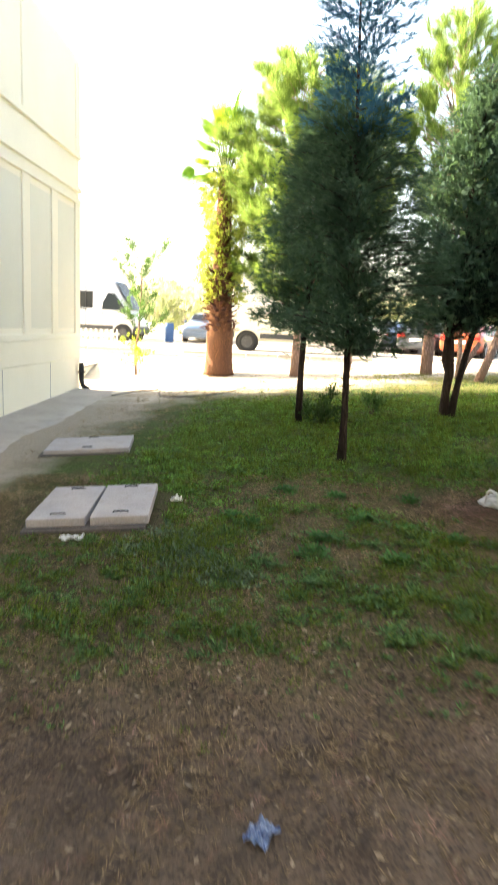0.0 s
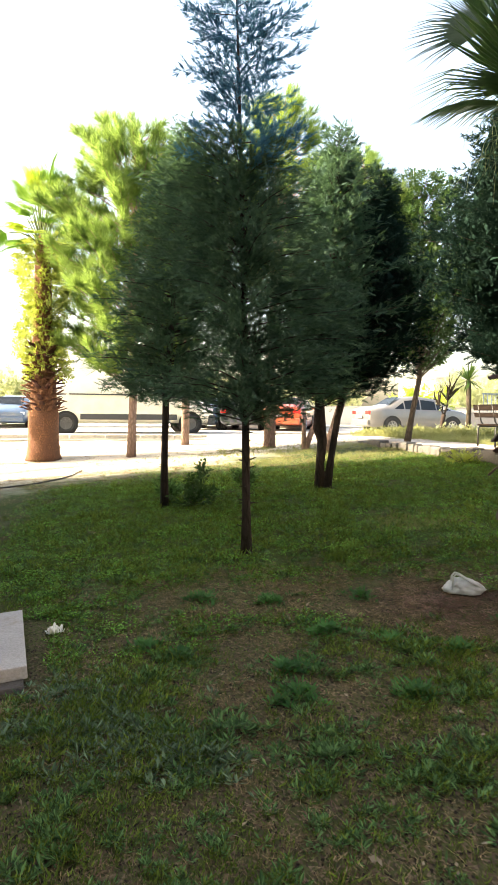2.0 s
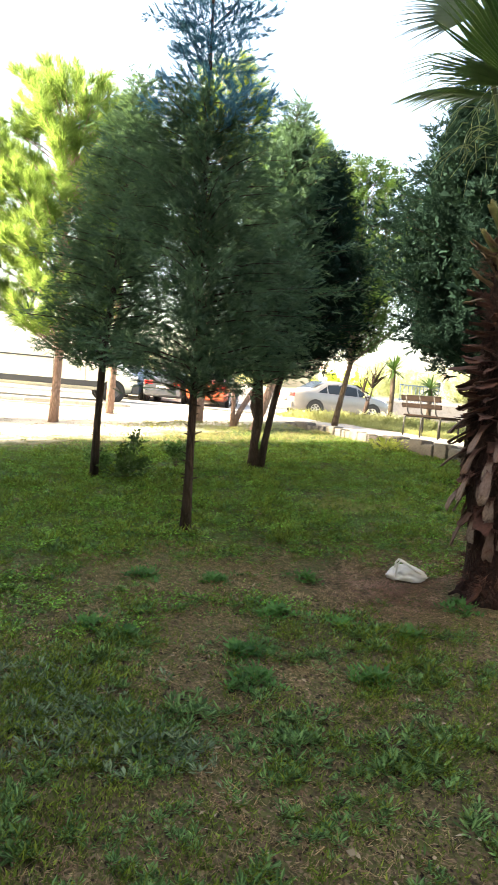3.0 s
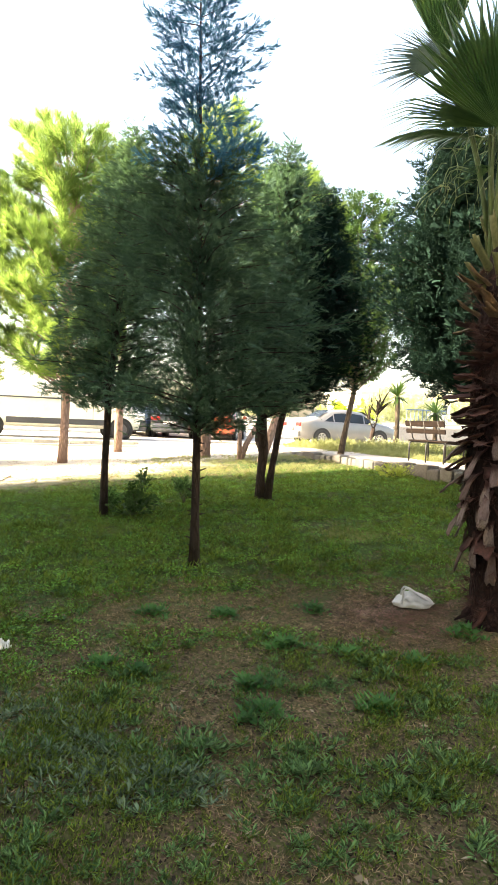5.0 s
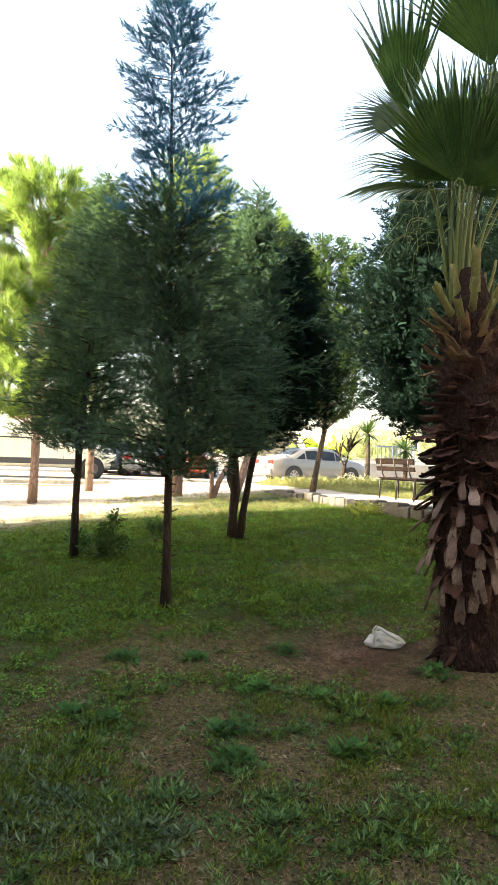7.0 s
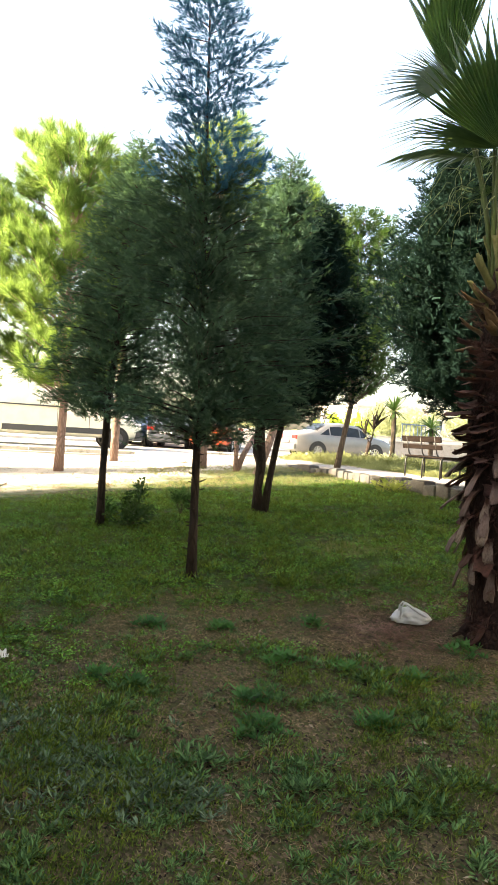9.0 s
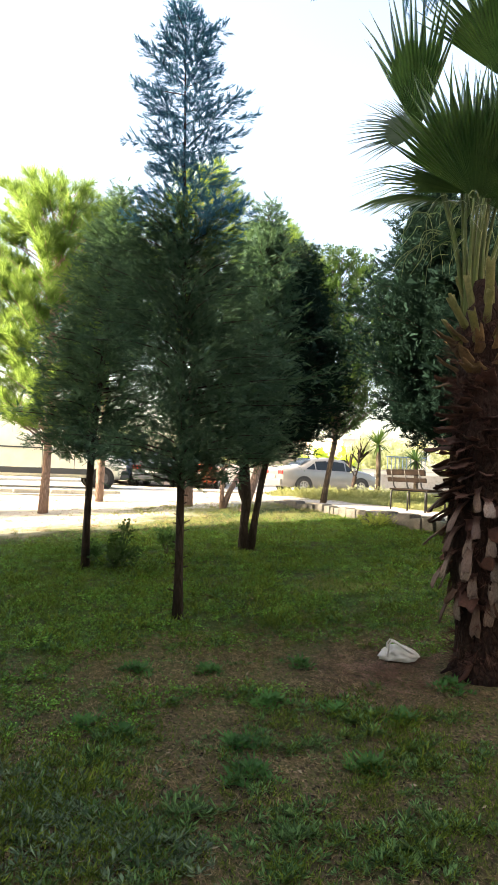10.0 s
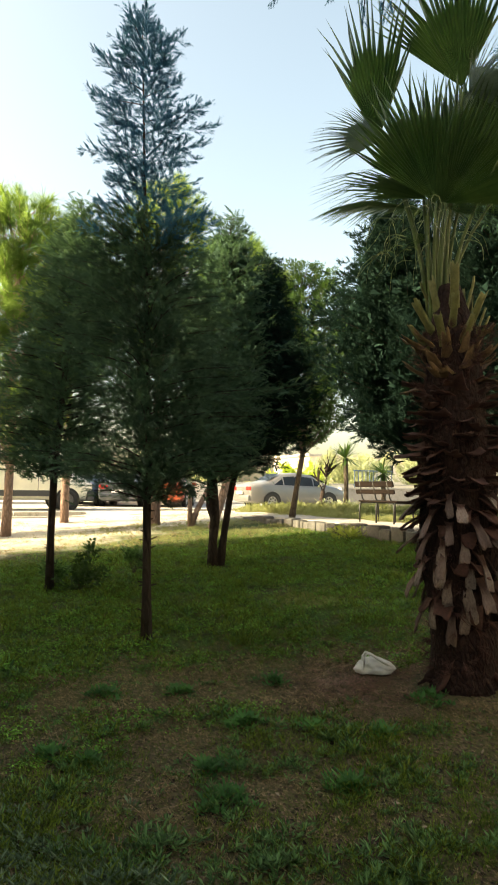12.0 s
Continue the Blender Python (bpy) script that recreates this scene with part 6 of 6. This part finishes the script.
STRAW = ((0.13, 5.86, 0.38), (-0.12, 5.25, 0.22), (0.7, 5.75, 0.42), (0.95, 5.3, 0.32), (1.5, 5.5, 0.28), (0.42, 5.0, 0.20), (0.68, 4.15, 0.20), (0.55, 3.3, 0.12),
         (-0.25, 2.2, 0.6), (0.71, 2.1, 0.5), (1.25, 5.0, 0.18))
LUSH = ((-0.38, 4.42, 0.36), (-0.5, 4.1, 0.36), (-0.2, 3.85, 0.36), (0.9, 4.83, 0.26), (1.14, 4.6, 0.22), (1.42, 4.3, 0.30), (0.95, 3.9, 0.26), (0.44, 3.6, 0.28), (0.77, 3.4, 0.26),
        (1.41, 3.87, 0.26), (1.98, 4.6, 0.12), (0.5, 4.38, 0.13), (-1.1, 3.35, 0.55), (0.95, 2.61, 0.3), (0.3, 3.1, 0.45), (1.25, 3.3, 0.5), (-0.4, 3.2, 0.4), (-0.55, 5.6, 0.45), (-0.17, 4.6, 0.25), (0.1, 2.9, 0.25), (-1.0, 4.3, 0.6), (0.05, 4.85, 0.10), (-0.15, 5.03, 0.10))


def greenness(x, y):
    """How thickly green grass stands at a place: tufted patches near, a closed sward past the cypress."""
    k = 0.10 + 0.55 * lawn_noise(x, y, 1.3, 1.0) + 0.75 * lawn_noise(x, y, 3.4, 5.0) + 0.45 * lawn_noise(x, y, 8.5, 61.0)
    for cx, cy, r in LUSH:
        k += 0.45 * blob(x, y, cx, cy, r)
    for cx, cy, r in STRAW:
        k -= 0.62 * blob(x, y, cx, cy, r)
    k = np.clip(0.34 + k * 0.85, 0.08, 1.0)
    far = np.clip((y - 5.9 + 0.9 * lawn_noise(x, y, 1.3, 51.0) + 0.35 * lawn_noise(x, y, 4.0, 52.0)) / 0.9, 0, 1)
    k = np.maximum(k, far * (0.95 + 0.8 * np.minimum(lawn_noise(x, y, 1.7, 21.0), 0.15) + 0.5 * np.minimum(lawn_noise(x, y, 5.0, 22.0), 0.1)))
    k -= 0.6 * blob(x, y, 2.84, 7.3, 0.4) + 1.1 * blob(x, y, 1.80, 5.12, 0.34) + 0.8 * blob(x, y, 1.66, 4.62, 0.16)
    k = np.maximum(k, 0.0)
    k *= np.clip((y - 2.1) / 1.0, 0.05, 1)
    k *= np.clip((x + 2.0 - 0.12 * (y - 5)) / 0.8, 0.0, 1)
    k *= np.clip((12.7 + 0.04 * (x - 2) - y) / 1.1, 0.06, 1)
    for cx, cy, w, ln in ((-1.27, 5.2, 0.58, 0.60), (-2.05, 7.93, 0.62, 0.55)):
        k[(abs(x - cx) < w) & (abs(y - cy) < ln)] = 0
    k[(x > 6.0) & (y < 14.2)] = 0
    k[((x - PALM[0]) ** 2 + (y - PALM[1]) ** 2) < 0.2] = 0
    return k


def heights(x, y):
    return np.array([TER_Z - 0.02 if a > 6.9 and b < 15.6 else ground_z(a, b) for a, b in zip(x, y)])


def lawn_layer(name, label, kind, material, zones, g, mask):
    P, S = [], []
    for n, (x0, x1, y0, y1), s0, s1, bias in zones:
        x, y = scatter(n, x0, x1, y0, y1, g)
        k = mask(x, y)
        keep = g.random(n) < k * bias
        x, y = x[keep], y[keep]
        P.append(np.stack([x, y, heights(x, y)], 1))
        S.append(g.uniform(s0, s1, len(x)) * (0.7 + 0.3 * np.clip(k[keep], 0, 1.3)) * (1.0 + 0.7 * lawn_noise(x, y, 2.6, 31.0)))
    P, S = np.concatenate(P), np.concatenate(S)
    a = g.uniform(0, 6.28, len(P))
    D = np.stack([np.cos(a), np.sin(a), g.normal(size=len(P)) * 0.12], 1)
    U = np.stack([g.normal(size=len(P)) * 0.12, g.normal(size=len(P)) * 0.12, np.ones(len(P))], 1)
    v, f = bake_sprays(kind, P, D, U, S)
    tagged(new(name, raw_mesh(name, v, f, material)), label, "grass", "", "stuff")


g = np.random.default_rng(21)
lawn_layer("grass", "short green lawn grass growing in uneven patches", "grass", M_GRASS,
           [(52000, (-2.6, 4.2, 2.0, 6.4), 0.032, 0.072, 0.55), (26000, (-2.8, 6.1, 6.0, 13.6), 0.05, 0.11, 0.8), (4000, (-2.5, 8.0, 13.0, 16.6), 0.05, 0.11, 0.5)], g, greenness)
lawn_layer("clover", "low clover-like leaves filling the green lawn", "clover", M_CLOVER,
           [(58000, (-2.8, 6.1, 4.9, 12.9), 0.028, 0.056, 1.0)], g,
           lambda x, y: greenness(x, y) * np.clip(0.75 + 0.9 * lawn_noise(x, y, 3.2, 17.0), 0, 1.2))
lawn_layer("bleached_grass", "thin sun-bleached yellowish grass at the sunlit edge", "grass", M_GRASS_SUN,
           [(12000, (-2.0, 8.0, 11.2, 16.0), 0.05, 0.10, 0.9), (2600, (2.3, 3.4, 6.9, 7.7), 0.03, 0.06, 0.6), (5000, (7.0, 9.2, 9.0, 15.6), 0.05, 0.12, 0.9), (3200, (7.0, 11.8, 15.7, 19.2), 0.12, 0.30, 0.9)], g,
           lambda x, y: np.where(x > 6.9, np.where((x > 7.35 + 0.1 * np.sin(y * 3)) & (y > 11.0), 1.0, 0.0), np.clip(0.55 + 1.1 * lawn_noise(x, y, 1.1, 41.0), 0, 1) * np.clip((y - 11.2) / 1.2, 0.0, 1) * np.clip((x - 0.8) / 2.5, 0.08, 1)
           + 0.8 * blob(x, y, 2.84, 7.3, 0.4)))
lawn_layer("dry_grass", "straw-coloured dead grass blades flattened over the soil", "thatch", M_GRASS_DRY,
           [(62000, (-2.4, 3.6, 1.4, 6.6), 0.014, 0.034, 0.95), (14000, (-2.8, 6.1, 7.0, 14.0), 0.03, 0.07, 0.35), (6000, (-2.0, 9.0, 12.6, 18.5), 0.04, 0.09, 0.35)], g,
           lambda x, y: np.clip(0.72 + 0.9 * lawn_noise(x, y, 2.3, 9.0) - 0.35 * np.clip(greenness(x, y), 0, 1.2) - 0.6 * blob(x, y, 1.9, 5.05, 0.35) + 0.8 * blob(x, y, PALM[0] - 0.25, PALM[1] - 0.15, 0.35) + 0.5 * blob(x, y, 0.4, 5.75, 0.6), 0, 1) * np.clip((y - 0.6) / 2.6, 0.25, 1) * open_soil(x, y))


def tufted(x, y):
    """Weeds stand in tight tufts a hand across."""
    t = lawn_noise(x, y, 5.5, 13.0) + 0.7 * lawn_noise(x, y, 13.0, 19.0)
    return np.clip(2.2 * t + 0.22, 0, 1) * np.clip(greenness(x, y) * 1.5, 0, 1)


lawn_layer("weeds", "broad-leaved blue-green weeds among the grass", "weed", M_WEED,
           [(66000, (-2.3, 3.6, 2.2, 6.6), 0.020, 0.050, 0.52), (16000, (-2.6, 6.0, 6.4, 12.5), 0.03, 0.07, 0.7)], g, tufted)
lawn_layer("fallen_needles", "reddish-brown fallen needles matted on bare earth", "thatch", M_NEEDLES,
           [(12000, (0.9, 3.6, 3.6, 6.2), 0.015, 0.035, 0.9), (5000, (-2.4, 3.5, 0.8, 3.4), 0.02, 0.04, 0.35)], g,
           lambda x, y: np.clip(blob(x, y, 1.85, 5.0, 0.55) + 0.35 * blob(x, y, 2.9, 4.3, 0.6) + 0.5 * (y < 3.4), 0, 1) * open_soil(x, y))


def weed_clump(x, y, r, n, seed, material, lo, hi, label):
    gg = np.random.default_rng(seed)
    px, py = x + gg.normal(size=n) * r, y + gg.normal(size=n) * r
    P = np.stack([px, py, heights(px, py) + np.maximum(0.0, 0.03 - 0.4 * np.hypot(px - x, py - y))], 1)
    a = gg.uniform(0, 6.28, n)
    v, f = bake_sprays("weed", P, np.stack([np.cos(a), np.sin(a), np.full(n, 0.1)], 1), np.tile([0.0, 0, 1], (n, 1)), gg.uniform(lo, hi, n))
    tagged(new("weed_clump", raw_mesh("weed_clump", v, f, material)), label, "weed", "weed clumps", "stuff")


for i, (x, y) in enumerate(((-0.15, 5.03), (0.0, 4.83), (0.45, 4.15), (0.97, 3.95), (1.33, 5.35), (1.98, 4.62), (0.72, 5.5), (0.89, 4.85), (1.14, 4.60), (1.42, 4.30), (0.52, 4.42), (0.30, 5.72))):
    weed_clump(x, y, 0.046 + 0.010 * (i % 3), 22 + 5 * (i % 4), 70 + i, M_WEED_FRESH, 0.030, 0.066, "tight clump of fresh green broad-leaved weed in thin grass")
for i, (x, y) in enumerate(((-0.38, 4.42), (-0.55, 4.22), (-0.28, 4.12), (-0.20, 3.85), (-0.05, 3.78), (-0.62, 4.55), (-0.45, 3.95), (-0.75, 4.30), (0.10, 3.95), (0.40, 3.62), (0.78, 3.42))):
    weed_clump(x, y, 0.11, 52, 90 + i, M_WEED_GREY if i < 8 else M_WEED, 0.026, 0.058, "spreading patch of grey-green felted weed leaves")

# dead leaves and twigs on the soil
def debris():
    gg = np.random.default_rng(33)
    n = 4500
    x, y = scatter(n, -2.8, 4.2, 0.6, 7.0, gg)
    keep = gg.random(n) < np.clip(1.15 - 0.16 * y - 0.2 * np.minimum(greenness(x, y), 1) + 0.7 * blob(x, y, 1.95, 5.05, 0.4), 0.05, 1) * 0.8
    x, y = x[keep], y[keep]
    n = len(x)
    c = np.stack([x, y, heights(x, y) + 0.008], 1)
    a = gg.uniform(0, 6.28, n)
    ln, w = gg.uniform(0.007, 0.024, n), gg.uniform(0.003, 0.009, n)
    d = np.stack([np.cos(a), np.sin(a), gg.normal(size=n) * 0.3], 1) * ln[:, None]
    s = np.stack([-np.sin(a), np.cos(a), gg.normal(size=n) * 0.35], 1) * w[:, None]
    v = np.stack([c - d, c + s, c + d, c - s], 1).reshape(-1, 3)
    tagged(new("leaf_litter", raw_mesh("leaf_litter", v, np.arange(len(v)).reshape(-1, 4), M_DEBRIS)), "scattered pale dead leaves and bark chips on soil", "leaf litter", "", "stuff")


debris()
